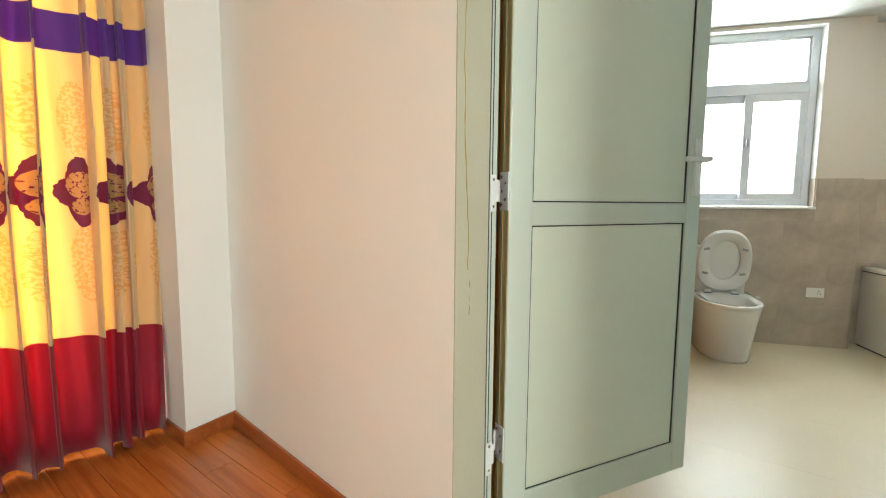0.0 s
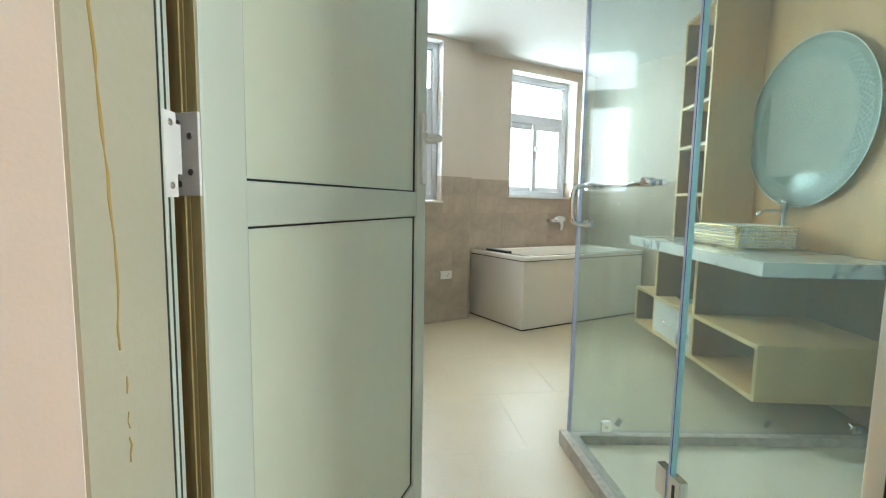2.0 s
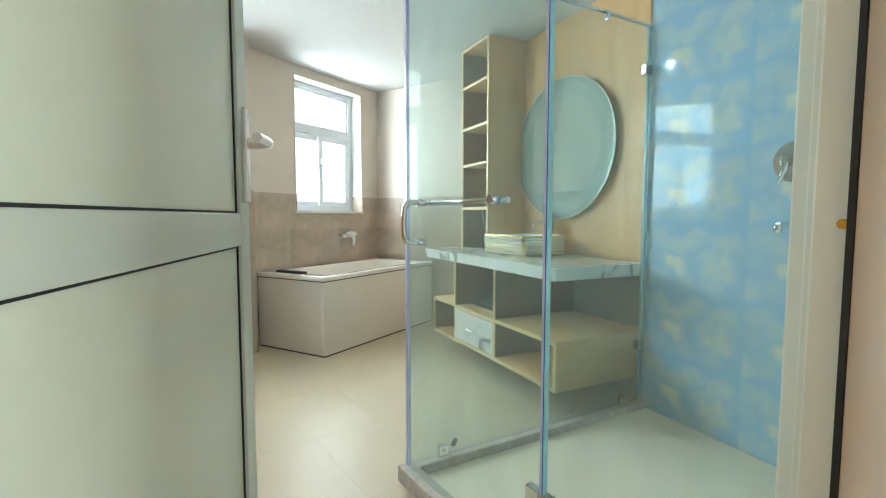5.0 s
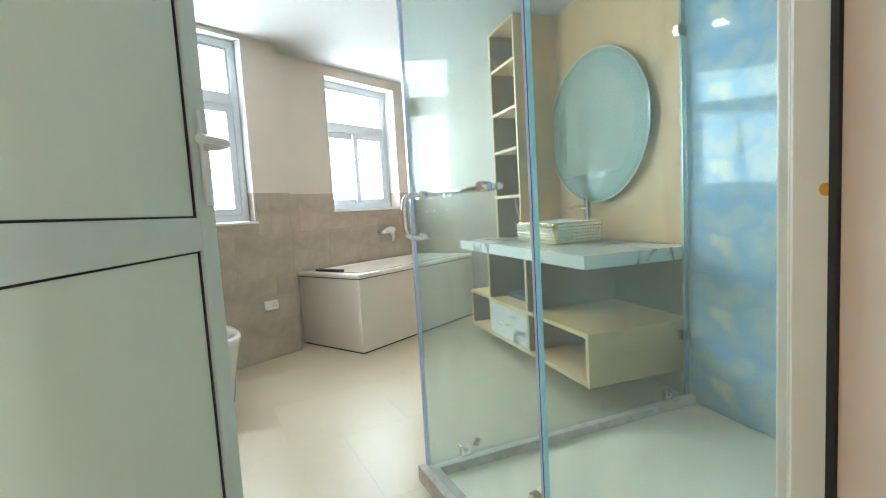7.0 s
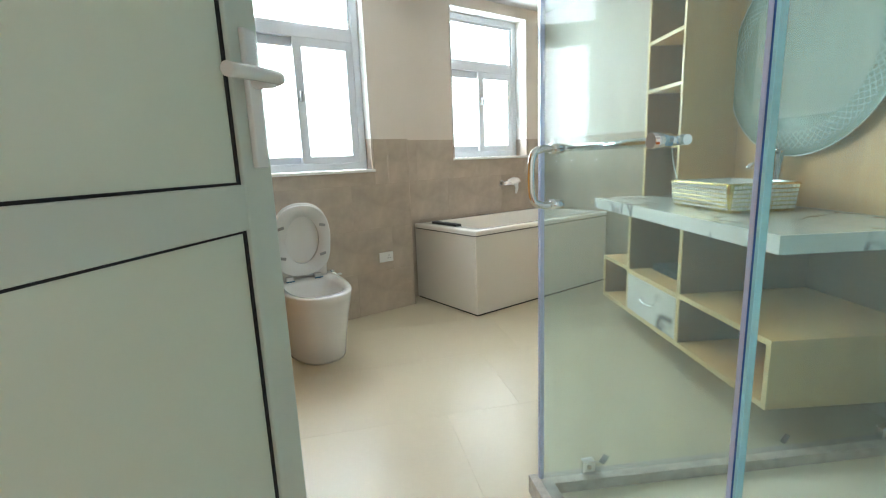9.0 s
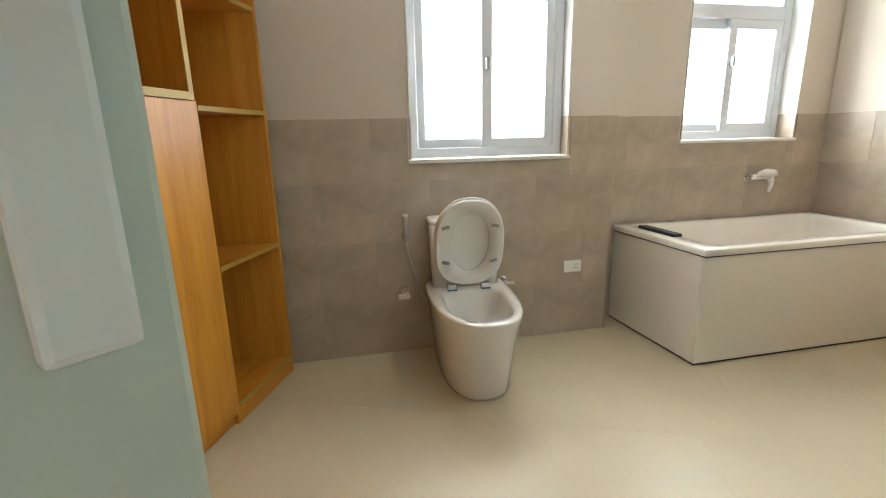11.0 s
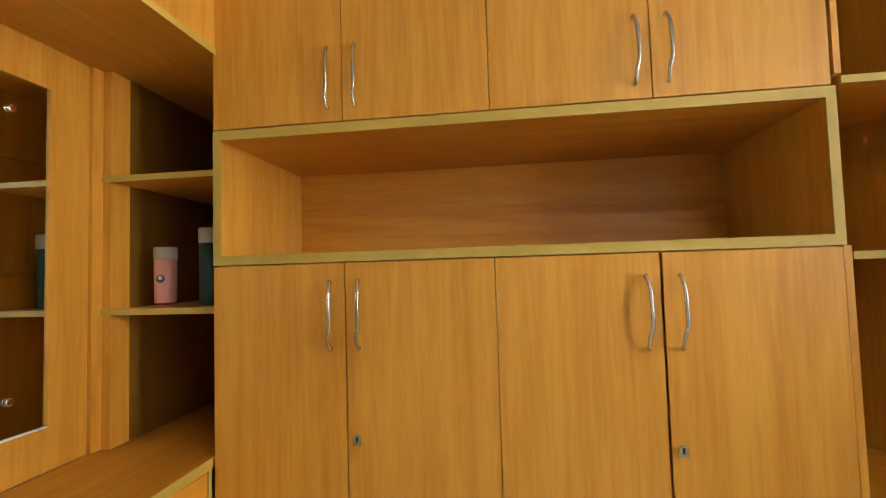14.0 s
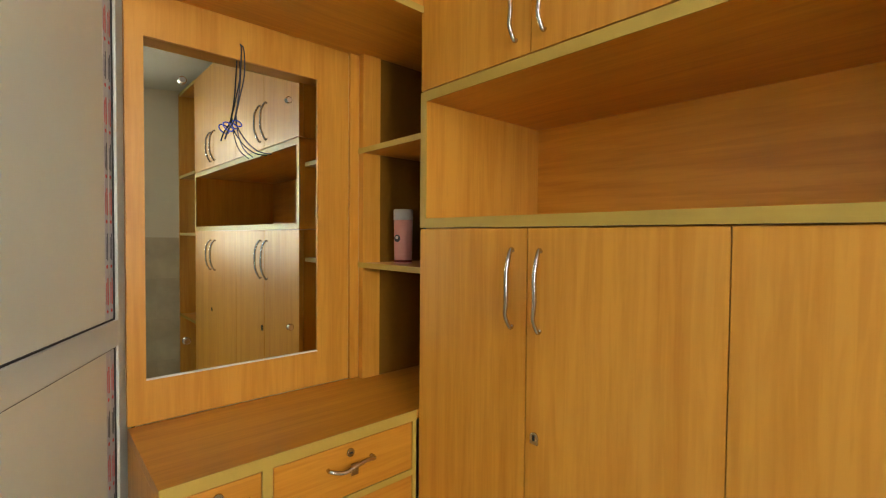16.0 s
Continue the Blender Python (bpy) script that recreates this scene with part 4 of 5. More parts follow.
for x in (0.33, 0.62):
    part("rim_fitting", box(x, TD - 0.05, TH - 0.001, x + 0.05, TD - 0.02, TH + 0.006, 0.002), STEEL, tub)
part("overflow", disc((TL - 0.145, TD / 2, TH - 0.12), (-1, 0, 0.2), 0.03, 0.008, 20, 0.003), CHROME, tub)

# mixer above the bathtub, still wrapped in film
bx = (Vector((1.481, 5.342, 0)) - S2).dot(A_DIR)
tap = thing("bath_mixer", M_B @ pose(bx, 0, 0.905), "chrome wall mixer partly wrapped in white film", "bath mixer")
for x in (-0.075, 0.075):
    part("flange", disc((x, 0, 0), (0, -1, 0), 0.030, 0.012, 20, 0.003), CHROME, tap)
    part("union", tube([(x, -0.012, 0), (x, -0.055, 0)], 0.013, 12), CHROME, tap)
part("body", tube([(-0.105, -0.06, 0), (-0.085, -0.06, 0), (0.085, -0.06, 0), (0.105, -0.06, 0)], [0.014, 0.022, 0.022, 0.014], 16), CHROME, tap)
wrap = tube([(-0.03, -0.06, 0.012), (0.02, -0.065, 0.020), (0.07, -0.062, 0.018), (0.10, -0.06, 0.008)], [0.022, 0.034, 0.032, 0.020], 12)
for v in wrap.verts:
    v.co += 0.006 * noise.noise_vector(v.co * 40)
part("film_wrap", wrap, SEAT, tap, "crumpled white protective film")
tail = tube([(0.05, -0.07, 0.0), (0.055, -0.078, -0.05), (0.045, -0.075, -0.10)], [0.022, 0.018, 0.010], 10)
for v in tail.verts:
    v.co += 0.005 * noise.noise_vector(v.co * 50)
part("film_tail", tail, SEAT, tap, "hanging end of the film")

# ---- toilet ----
toilet = thing("toilet", M_A @ pose(1.540, 0, 0, 0, 0, -3), "white one-piece toilet with its seat and lid raised", "toilet")


def oval(cx, y_back, y_front, w, z, n=28, sq=2.6):
    """A ring that is square-shouldered at the back and round in front (front towards -y)."""
    out = []
    yc = y_back - w * 0.52
    for k in range(n):
        t = 2 * math.pi * k / n
        c, s = math.cos(t), math.sin(t)
        if s >= 0:
            x = math.copysign(abs(c) ** (2 / 4.5), c) * w / 2
            y = yc + (y_back - yc) * abs(s) ** (2 / 4.5)
        else:
            x = math.copysign(abs(c) ** (2 / sq), c) * w / 2
            y = yc - (yc - y_front) * abs(s) ** (2 / sq)
        out.append((cx + x, y, z))
    return out


RIM = 0.425
rings = [oval(0, -0.03, -0.622, 0.345, 0.0), oval(0, -0.03, -0.630, 0.352, 0.02), oval(0, -0.025, -0.648, 0.370, 0.12), oval(0, -0.02, -0.692, 0.404, 0.28),
         oval(0, -0.015, -0.726, 0.431, 0.38), oval(0, -0.015, -0.736, 0.438, RIM - 0.008), oval(0, -0.018, -0.729, 0.429, RIM),
         oval(0, -0.235, -0.685, 0.322, RIM), oval(0, -0.245, -0.675, 0.305, RIM - 0.02), oval(0, -0.27, -0.639, 0.240, RIM - 0.11), oval(0, -0.33, -0.536, 0.109, RIM - 0.20)]
part("bowl", loft(rings, cap0=True), CERAMIC, toilet, "skirted white ceramic bowl")
rings = [rr(-0.180, -0.175, 0.180, -0.022, 0.03, RIM - 0.02), rr(-0.186, -0.168, 0.186, -0.022, 0.03, 0.60), rr(-0.190, -0.160, 0.190, -0.022, 0.03, 0.765)]
part("tank", loft(rings), CERAMIC, toilet, "white ceramic tank")
part("tank_lid", loft([rr(-0.195, -0.165, 0.195, -0.020, 0.03, 0.766), rr(-0.195, -0.165, 0.195, -0.020, 0.03, 0.782), rr(-0.188, -0.158, 0.188, -0.024, 0.03, 0.792)]), CERAMIC, toilet)


def seat_ring(h, w0, w1, z0=0.0, n=36):
    """A rounded arch outline, straight at the hinge (z = 0), round at the top."""
    out = []
    for k in range(n):
        t = 2 * math.pi * k / n
        c, s = math.cos(t), math.sin(t)
        zc = h - w1 * 0.62
        x = math.copysign(abs(c) ** 0.85, c) * (w1 / 2 if s >= 0 else w0 / 2 + (w1 - w0) / 2 * (1 - abs(s)))
        z = zc + (h - zc) * abs(s) ** 0.9 if s >= 0 else zc - (zc - z0) * abs(s) ** 0.55
        out.append((x, z))
    return out


def plate(outline, y0, y1, hole=None, grow=0.006):
    pts = [Vector((x, 0, z)) for x, z in outline]
    c = sum(pts, Vector()) / len(pts)

    def at(y, inset, src=pts):
        return [tuple(p + (c - p).normalized() * inset + Vector((0, y, 0))) for p in src]

    if hole is None:
        return loft([at(y0 + grow * 0.6, 0), at(y0, grow), at(y1, grow), at(y1 - grow * 0.6, 0), at(y0 + grow * 0.6, 0)][:2][::-1] + [at(y1 - grow * 0.6, 0), at(y1, grow)], True, True)
    hp = [Vector((x, 0, z)) for x, z in hole]
    return loft([at(y0, grow), at(y0 + grow * 0.6, 0), at(y1 - grow * 0.6, 0), at(y1, grow), at(y1, -grow, hp), at(y0, -grow, hp), at(y0, grow)], False, False)


tilt = pose(0, -0.225, RIM + 0.03, 9, 0, 0)
outer = seat_ring(0.468, 0.352, 0.366)
bm = plate(outer, 0.0, 0.016)
bm.transform(tilt)
part("lid", bm, SEAT, toilet, "raised white lid")
hole = [(0.0 + 0.098 * math.cos(2 * math.pi * k / 36), 0.235 + 0.148 * math.sin(2 * math.pi * k / 36)) for k in range(36)]
bm = plate(seat_ring(0.461, 0.346, 0.358), -0.020, -0.003, hole)
bm.transform(tilt)
seat = part("seat", bm, SEAT, toilet, "raised white seat ring with grey bumpers")
for x, z in ((-0.127, 0.325), (0.127, 0.325), (-0.125, 0.135), (0.125, 0.135)):
    bm = box(-0.020, -0.026, -0.009, 0.020, -0.019, 0.009, 0.003)
    bm.transform(tilt @ pose(x, 0, z, 0, 14 if x * (z - 0.2) > 0 else -14, 0))
    part("bumper", bm, BUMPER, seat, "grey rubber bumper")
for x in (-0.09, 0.09):
    part("seat_hinge", box(x - 0.022, -0.245, RIM, x + 0.022, -0.205, RIM + 0.03, 0.005), SEAT, toilet)
    part("hinge_film", box(x - 0.026, -0.256, RIM + 0.001, x + 0.026, -0.246, RIM + 0.008, 0.002), BLUE_PLASTIC, toilet, "blue film round the hinge foot")

# water valve beside the toilet
valve = thing("angle_valve", M_A @ pose(1.800, 0, 0.385), "small chrome angle valve on the tiles", "valve")
part("flange", disc((0, 0, 0), (0, -1, 0), 0.024, 0.008, 18, 0.002), CHROME, valve)
part("body", tube([(0, -0.008, 0), (0, -0.06, 0)], 0.012, 12), CHROME, valve)
part("knob", box(-0.005, -0.085, -0.009, 0.045, -0.062, 0.003, 0.003), SEAT, valve)
part("outlet", tube([(0, -0.045, 0), (0, -0.045, -0.06)], 0.008, 10), CHROME, valve)

# hand spray with its holder, hose and valve
sx = (Vector((-0.728, 4.273, 0)) - A_START).dot(A_DIR)
spray = thing("hand_spray", M_A @ pose(sx, 0, 0), "chrome hand spray with a hose hung on the tiles", "hand spray")
part("holder", box(-0.014, -0.040, 0.665, 0.014, 0.0, 0.695, 0.003), CHROME, spray)
part("spray_head", tube([(0, -0.040, 0.66), (0, -0.042, 0.72), (0, -0.046, 0.78), (0, -0.056, 0.81)], [0.011, 0.013, 0.015, 0.017], 12), HOSE, spray)
part("trigger", box(-0.006, -0.036, 0.72, 0.006, -0.026, 0.785, 0.002), CHROME, spray)
part("hose", tube(spline([(0, -0.040, 0.665), (0.02, -0.045, 0.55), (0.075, -0.05, 0.38), (0.135, -0.05, 0.25), (0.128, -0.045, 0.185), (0.085, -0.04, 0.165)], 8), 0.0075, 8), HOSE, spray, "ribbed steel hose")
part("flange", disc((-0.01, 0, 0.375), (0, -1, 0), 0.028, 0.010, 20, 0.003), CHROME, spray)
part("valve_body", tube([(-0.01, -0.01, 0.375), (-0.01, -0.075, 0.375)], 0.014, 12), CHROME, spray)
part("valve_knob", box(-0.055, -0.085, 0.345, 0.01, -0.06, 0.372, 0.006), SEAT, spray, "white film on the valve knob")
part("short_hose", tube(spline([(-0.01, -0.06, 0.39), (0.01, -0.065, 0.43), (0.04, -0.06, 0.41), (0.045, -0.05, 0.30), (0.035, -0.045, 0.22)], 7), 0.006, 8), HOSE, spray)

# socket outlet
so = (Vector((0.210, 4.668, 0)) - A_START).dot(A_DIR)
socket = thing("wall_socket", M_A @ pose(so, 0, 0.43), "white double-width wall socket on the tiles", "socket")
part("plate", box(-0.058, -0.011, -0.037, 0.058, 0.0, 0.037, 0.003), PLASTIC, socket)
for x, z in ((0.022, 0.012), (0.012, -0.008), (0.032, -0.008)):
    part("pin_hole", disc((x, -0.0108, z), (0, -1, 0), 0.0038, 0.0006, 10), BLACK, socket)
part("rocker", box(-0.040, -0.013, -0.016, -0.018, -0.010, 0.016, 0.002), PLASTIC, socket)


# ---- vanity wall (x along the wall away from the door, y into the room) ----
V_FRONT = 0.60
counter = solid("vanity_counter", box(0.05, -0.058, 0.772, 1.74, V_FRONT + 0.01, 0.84, 0.003), MARBLE, "thick white marble counter with grey veins", "counter", M_V)
cab = thing("vanity_cabinet", M_V, "open pale wood vanity unit hung under the marble counter", "vanity cabinet")
T = 0.02
F = V_FRONT - 0.015
part("bottom_board", box(0.07, -0.055, 0.18, 1.24, F, 0.18 + T, 0.001), PALE, cab)
part("shelf_board", box(0.07, -0.055, 0.43, 0.67, F, 0.43 + T, 0.001), PALE, cab)
part("shelf_board", box(0.69, -0.055, 0.425, 1.22, F, 0.425 + T, 0.001), PALE, cab)
part("end_panel", box(0.07, -0.055, 0.2, 0.07 + T, F, 0.43, 0.001), PALE, cab)
for x, z0 in ((0.67, 0.2), (1.22, 0.2)):
    part("upright", box(x, -0.055, z0, x + T, F, 0.771, 0.001), PALE_Z, cab)
part("bottom_board", box(1.24, -0.055, 0.14, 1.72, F - 0.05, 0.14 + T, 0.001), PALE, cab)
part("top_board", box(1.24, -0.055, 0.41, 1.72, F - 0.05, 0.41 + T, 0.001), PALE, cab)
part("end_panel", box(1.70, -0.055, 0.16, 1.72, F - 0.05, 0.41, 0.001), PALE, cab)
part("back_panel", box(0.09, -0.0575, 0.2, 1.70, -0.0555, 0.771), BACK_TILE, cab, "tiled back, browner and darker than the wall tiles")
for x0, z0, x1, z1 in ((0.068, 0.178, 1.242, 0.202), (0.068, 0.428, 0.692, 0.452), (0.668, 0.2, 0.692, 0.77), (1.218, 0.2, 1.242, 0.77), (0.068, 0.2, 0.092, 0.43), (0.69, 0.423, 1.222, 0.447)):
    part("edge_strip", box(x0, F + 0.0003, z0, x1, F + 0.003, z1), PALE_EDGE, cab)
for x0, z0, x1, z1 in ((1.242, 0.138, 1.722, 0.162), (1.242, 0.408, 1.722, 0.432), (1.698, 0.162, 1.722, 0.408)):
    part("edge_strip", box(x0, F - 0.0497, z0, x1, F - 0.047, z1), PALE_EDGE, cab)
# thin brown sheets on the inner faces turned towards the door
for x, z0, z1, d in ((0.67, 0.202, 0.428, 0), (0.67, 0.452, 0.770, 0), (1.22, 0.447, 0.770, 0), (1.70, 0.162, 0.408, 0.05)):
    part("lining", box(x - 0.004, -0.053, z0, x - 0.0004, F - 0.004 - d, z1), INNER_BROWN, cab, "brown inner face")
dr = part("drawer", box(0.694, F - 0.30, 0.206, 1.216, F + 0.006, 0.420, 0.002), MARBLE, cab, "drawer with a white marble-look front")
part("drawer_handle", tube(spline([(0.89, F + 0.006, 0.325), (0.895, F + 0.028, 0.318), (0.955, F + 0.032, 0.312), (1.015, F + 0.028, 0.318), (1.02, F + 0.006, 0.325)], 6), 0.0045, 8), CHROME, dr, "slim chrome bow handle")
solid("tray", box(0.74, 0.18, 0.4455, 1.18, 0.46, 0.485, 0.006), DARK_TRAY, "dark blue-grey flat tray on the vanity shelf", "tray", M_V)

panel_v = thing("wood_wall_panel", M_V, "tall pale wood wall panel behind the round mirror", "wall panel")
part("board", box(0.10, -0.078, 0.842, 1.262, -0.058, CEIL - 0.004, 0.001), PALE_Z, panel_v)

mir = thing("round_mirror", M_V @ pose(0.80, -0.02, 1.578), "large round frameless mirror with lattice-cut edges", "mirror")


def ellipse(rx, rz, y, n=64):
    return [(rx * math.cos(2 * math.pi * k / n), y, rz * math.sin(2 * math.pi * k / n)) for k in range(n)]


MRX, MRZ = 0.512, 0.488
part("backing", loft([ellipse(MRX - 0.04, MRZ - 0.04, -0.036), ellipse(MRX - 0.04, MRZ - 0.04, -0.004)]), BLACK, mir)
part("glass", loft([ellipse(MRX, MRZ, -0.004), ellipse(MRX, MRZ, 0.001), ellipse(MRX - 0.018, MRZ - 0.018, 0.003)], smooth=False), DULLED_MIRROR, mir)
RING = 0.085                # width of the etched ring
bm = bmesh.new()
for i in range(76):
    t = 2 * math.pi * i / 76
    for lean in (-1, 1):
        row = []
        for k in range(5):
            q = t + lean * 0.20 * k / 4
            inset = 0.034 + RING * k / 4
            row.append(Vector(((MRX - inset) * math.cos(q), 0.0036, (MRZ - inset) * math.sin(q))))
        for p, q in zip(row, row[1:]):
            d = (q - p).normalized()
            w = Vector((-d.z, 0, d.x)) * 0.0026
            bm.faces.new([bm.verts.new(v) for v in (p - w, p + w, q + w, q - w)])
part("bevel", tube([(MRX * math.cos(t), 0.001, MRZ * math.sin(t)) for t in [2 * math.pi * k / 72 for k in range(72)]], 0.0032, 6, True), CERAMIC, mir, "bright polished edge")
part("etched_lattice", bm, FROST, mir, "etched lattice ring")
# added pale sheet painted over the window's reflection, cut straight along two sides
fx, fz = MRX - 0.034 - RING, MRZ - 0.034 - RING
edge = [(max(-fx, fx * math.cos(a)), max(-0.30, fz * math.sin(a))) for a in [2 * math.pi * k / 96 for k in range(96)]]
edge = [(min(x, 0.30), z) for x, z in edge]
bm = bmesh.new()
bm.faces.new([bm.verts.new((x, 0.0042, z)) for x, z in edge])
bmesh.ops.remove_doubles(bm, verts=bm.verts[:], dist=1e-5)
part("thin_sheet", bm, MIRROR_SHEET, mir, "added pale sheet covering the window's reflection")

tall = thing("tall_shelf", M_V, "narrow tall open shelf of pale wood on the counter", "shelf")
X0, X1, NB, NF, Z0, Z1 = 1.265, 1.70, -0.058, 0.285, 0.8405, CEIL - 0.006
part("side_panel", box(X0, NB, Z0, X0 + T, NF, Z1, 0.001), PALE_Z, tall)
part("side_panel", box(X1 - T, NB, Z0, X1, NF, Z1, 0.001), PALE_Z, tall)
part("top_board", box(X0 + T, NB, Z1 - T, X1 - T, NF, Z1, 0.001), PALE, tall)
part("back_board", box(X0 + T, NB, Z0, X1 - T, NB + 0.006, Z1 - T), BACK_TILE, tall, "tiled back, browner and darker than the wall tiles")
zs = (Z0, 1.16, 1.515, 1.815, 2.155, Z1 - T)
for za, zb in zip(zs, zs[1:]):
    part("lining", box(X1 - T - 0.004, NB + 0.007, za + (T if za > Z0 else 0.001) + 0.0005, X1 - T - 0.0004, NF - 0.004, zb - 0.0005), INNER_BROWN, tall, "brown inner face")
for z in zs[1:-1]:
    part("shelf_board", box(X0 + T, NB + 0.006, z, X1 - T, NF - 0.002, z + T, 0.001), PALE, tall)
    part("edge_strip", box(X0 + T, NF - 0.0018, z - 0.001, X1 - T, NF + 0.0012, z + T + 0.001), PALE_EDGE, tall)
for x in (X0, X1 - T):
    part("edge_strip", box(x - 0.0005, NF + 0.0002, Z0, x + T + 0.0005, NF + 0.003, Z1), PALE_EDGE, tall)
solid("loose_cable", tube(spline([(1.38, 0.27, 1.155), (1.30, 0.30, 1.06), (1.22, 0.30, 0.94), (1.18, 0.26, 0.8455)], 7), 0.0035, 6), SEAT, "thin white cable hanging from the tall shelf", "cable", M_V)

# vessel sink with a gilded grid
SX0, SX1, SN0, SN1, SZ0, SZ1 = 0.60, 1.12, 0.06, 0.425, 0.841, 0.978
sink = thing("vessel_sink", M_V, "rectangular white vessel sink with a gilded grid relief", "sink")
rings = [rr(SX0 + 0.02, SN0 + 0.02, SX1 - 0.02, SN1 - 0.02, 0.02, SZ0), rr(SX0 + 0.004, SN0 + 0.004, SX1 - 0.004, SN1 - 0.004, 0.022, SZ1 - 0.004), rr(SX0 + 0.006, SN0 + 0.006, SX1 - 0.006, SN1 - 0.006, 0.02, SZ1),
         rr(SX0 + 0.02, SN0 + 0.02, SX1 - 0.02, SN1 - 0.02, 0.02, SZ1), rr(SX0 + 0.03, SN0 + 0.03, SX1 - 0.03, SN1 - 0.03, 0.03, SZ1 - 0.03), rr(SX0 + 0.08, SN0 + 0.07, SX1 - 0.08, SN1 - 0.07, 0.04, SZ0 + 0.025)]
part("basin", loft(rings), GOLD, sink, "gilded ground of the basin wall")
part("bowl", loft([rr(SX0 + 0.0195, SN0 + 0.0195, SX1 - 0.0195, SN1 - 0.0195, 0.02, SZ1 + 0.001), rr(SX0 + 0.031, SN0 + 0.031, SX1 - 0.031, SN1 - 0.031, 0.03, SZ1 - 0.028), rr(SX0 + 0.081, SN0 + 0.071, SX1 - 0.081, SN1 - 0.071, 0.04, SZ0 + 0.027)], cap0=False), CERAMIC, sink, "white inner bowl")
bm = bmesh.new()
st = 0.0195
for row in range(6):
    z = SZ0 + 0.014 + row * st
    inset = 0.018 * (1 - (z - SZ0) / (SZ1 - SZ0)) + 0.002
    k = int((SX1 - SX0 - 0.05) / st)
    for i in range(k):
        x = SX0 + 0.028 + i * st
        add_box(bm, x, SN1 - inset - 0.006, z, x + 0.0145, SN1 - inset + 0.001, z + 0.0145)
    k = int((SN1 - SN0 - 0.05) / st)
    for i in range(k):
        y = SN0 + 0.028 + i * st
        for x in (SX0 + inset, SX1 - inset):
            add_box(bm, x - 0.003, y, z, x + 0.003, y + 0.0145, z + 0.0145)
tagged(part("relief_squares", bm, CERAMIC, sink, "small raised white squares"), kind="stuff")

fau = thing("basin_faucet", M_V @ pose(0.84, 0.015, 0.841), "tall chrome basin faucet with a side lever", "faucet")
part("column", tube([(0, 0, 0), (0, 0, 0.012), (0, 0, 0.014), (0, 0, 0.27)], [0.028, 0.028, 0.021, 0.021], 18), CHROME, fau)
part("spout", tube(spline([(0, 0.0, 0.215), (0, 0.08, 0.222), (0, 0.14, 0.212), (0, 0.152, 0.195)], 5), 0.012, 12), CHROME, fau)
part("cap", disc((0, 0, 0.27), (0, 0, 1), 0.022, 0.022, 18, 0.005), CHROME, fau)
part("lever", tube([(0, 0, 0.285), (0.0, 0.05, 0.305)], 0.006, 8), CHROME, fau)

# ---- wardrobe wall ----
WX, WB = -1.29, -1.86       # front and back of the wardrobe


def s_handle(x, y, z0, z1, owner, flip=1):
    """An S-shaped bow handle of brushed steel on a door."""
    zm = (z0 + z1) / 2
    pts = spline([(x, y, z0 + 0.004), (x + 0.010, y, z0), (x + 0.026, y - 0.002 * flip, z0 + 0.03), (x + 0.032, y + 0.005 * flip, zm - 0.03), (x + 0.032, y + 0.004 * flip, zm + 0.03), (x + 0.026, y + 0.004 * flip, z1 - 0.03), (x + 0.010, y, z1), (x, y, z1 - 0.004)], 5)
    k = len(pts)
    part("handle", tube(pts, [0.0042 + 0.0014 * math.sin(math.pi * i / (k - 1)) for i in range(k)], 8), STEEL, owner, "brushed steel bow handle")


def lock(x, y, z, owner):
    bm = disc((x, y, z), (1, 0, 0), 0.0115, 0.004, 18, 0.001)
    add_box(bm, x, y - 0.0115, z - 0.017, x + 0.003, y + 0.0115, z)
    lk = part("lock", bm, STEEL, owner, "small steel cam lock")
    part("keyhole", box(x + 0.0041, y - 0.0035, z - 0.008, x + 0.0046, y + 0.0035, z + 0.006), BLACK, lk)


def cabinet(name, y0, y1, z0, z1, ys, hz, label, lock_at=None, ajar=0.0, gap=0.0025, outer=0.002):
    """A two-door cabinet with a carcass of boards."""
    c = thing(name, Matrix.Translation((0, 0, 0)), label, "cabinet", "wardrobe units")
    t = 0.018
    part("side", box(WB, y0 + 0.0005, z0, WX - 0.022, y0 + t, z1), OAK, c)
    part("side", box(WB, y1 - t, z0, WX - 0.022, y1 - 0.0005, z1), OAK, c)
    part("bottom", box(WB, y0 + t, z0, WX - 0.022, y1 - t, z0 + t), OAK_Y, c)
    part("top", box(WB, y0 + t, z1 - t, WX - 0.022, y1 - t, z1), OAK_Y, c)
    part("back", box(WB, y0 + t, z0 + t, WB + 0.006, y1 - t, z1 - t), OAK, c)
    for k, (a, b) in enumerate(((y0, ys), (ys, y1))):
        dx = ajar if k == 1 else 0.0
        bm = box(WX - 0.019, a + (outer if k == 0 else gap) / 2, z0 + 0.003, WX, b - (gap if k == 0 else outer) / 2, z1 - 0.003, 0.0012)
        if dx:
            bm.transform(Matrix.Translation((WX, b, 0)) @ Matrix.Rotation(dx, 4, 'Z') @ Matrix.Translation((-WX, -b, 0)))
        d = part("door", bm, OAK, c)
        yh = ys - 0.042 if k == 0 else ys + 0.040
        s_handle(WX + (0.004 if dx else 0), yh, hz[0], hz[1], d)
        if k == 1 and lock_at:
            lock(WX + (0.004 if dx else 0), ys + 0.028, lock_at, d)
    return c


cabinet("base_cabinet", 1.778, 2.605, 0.05, 1.362, 2.180, (1.118, 1.308), "honey oak cabinet with two doors and steel handles", 0.868, 0.0, 0.004)
cabinet("base_cabinet", 2.605, 3.466, 0.05, 1.362, 3.035, (1.112, 1.300), "honey oak cabinet with two doors, one slightly ajar", 0.857, -0.014, 0.009)
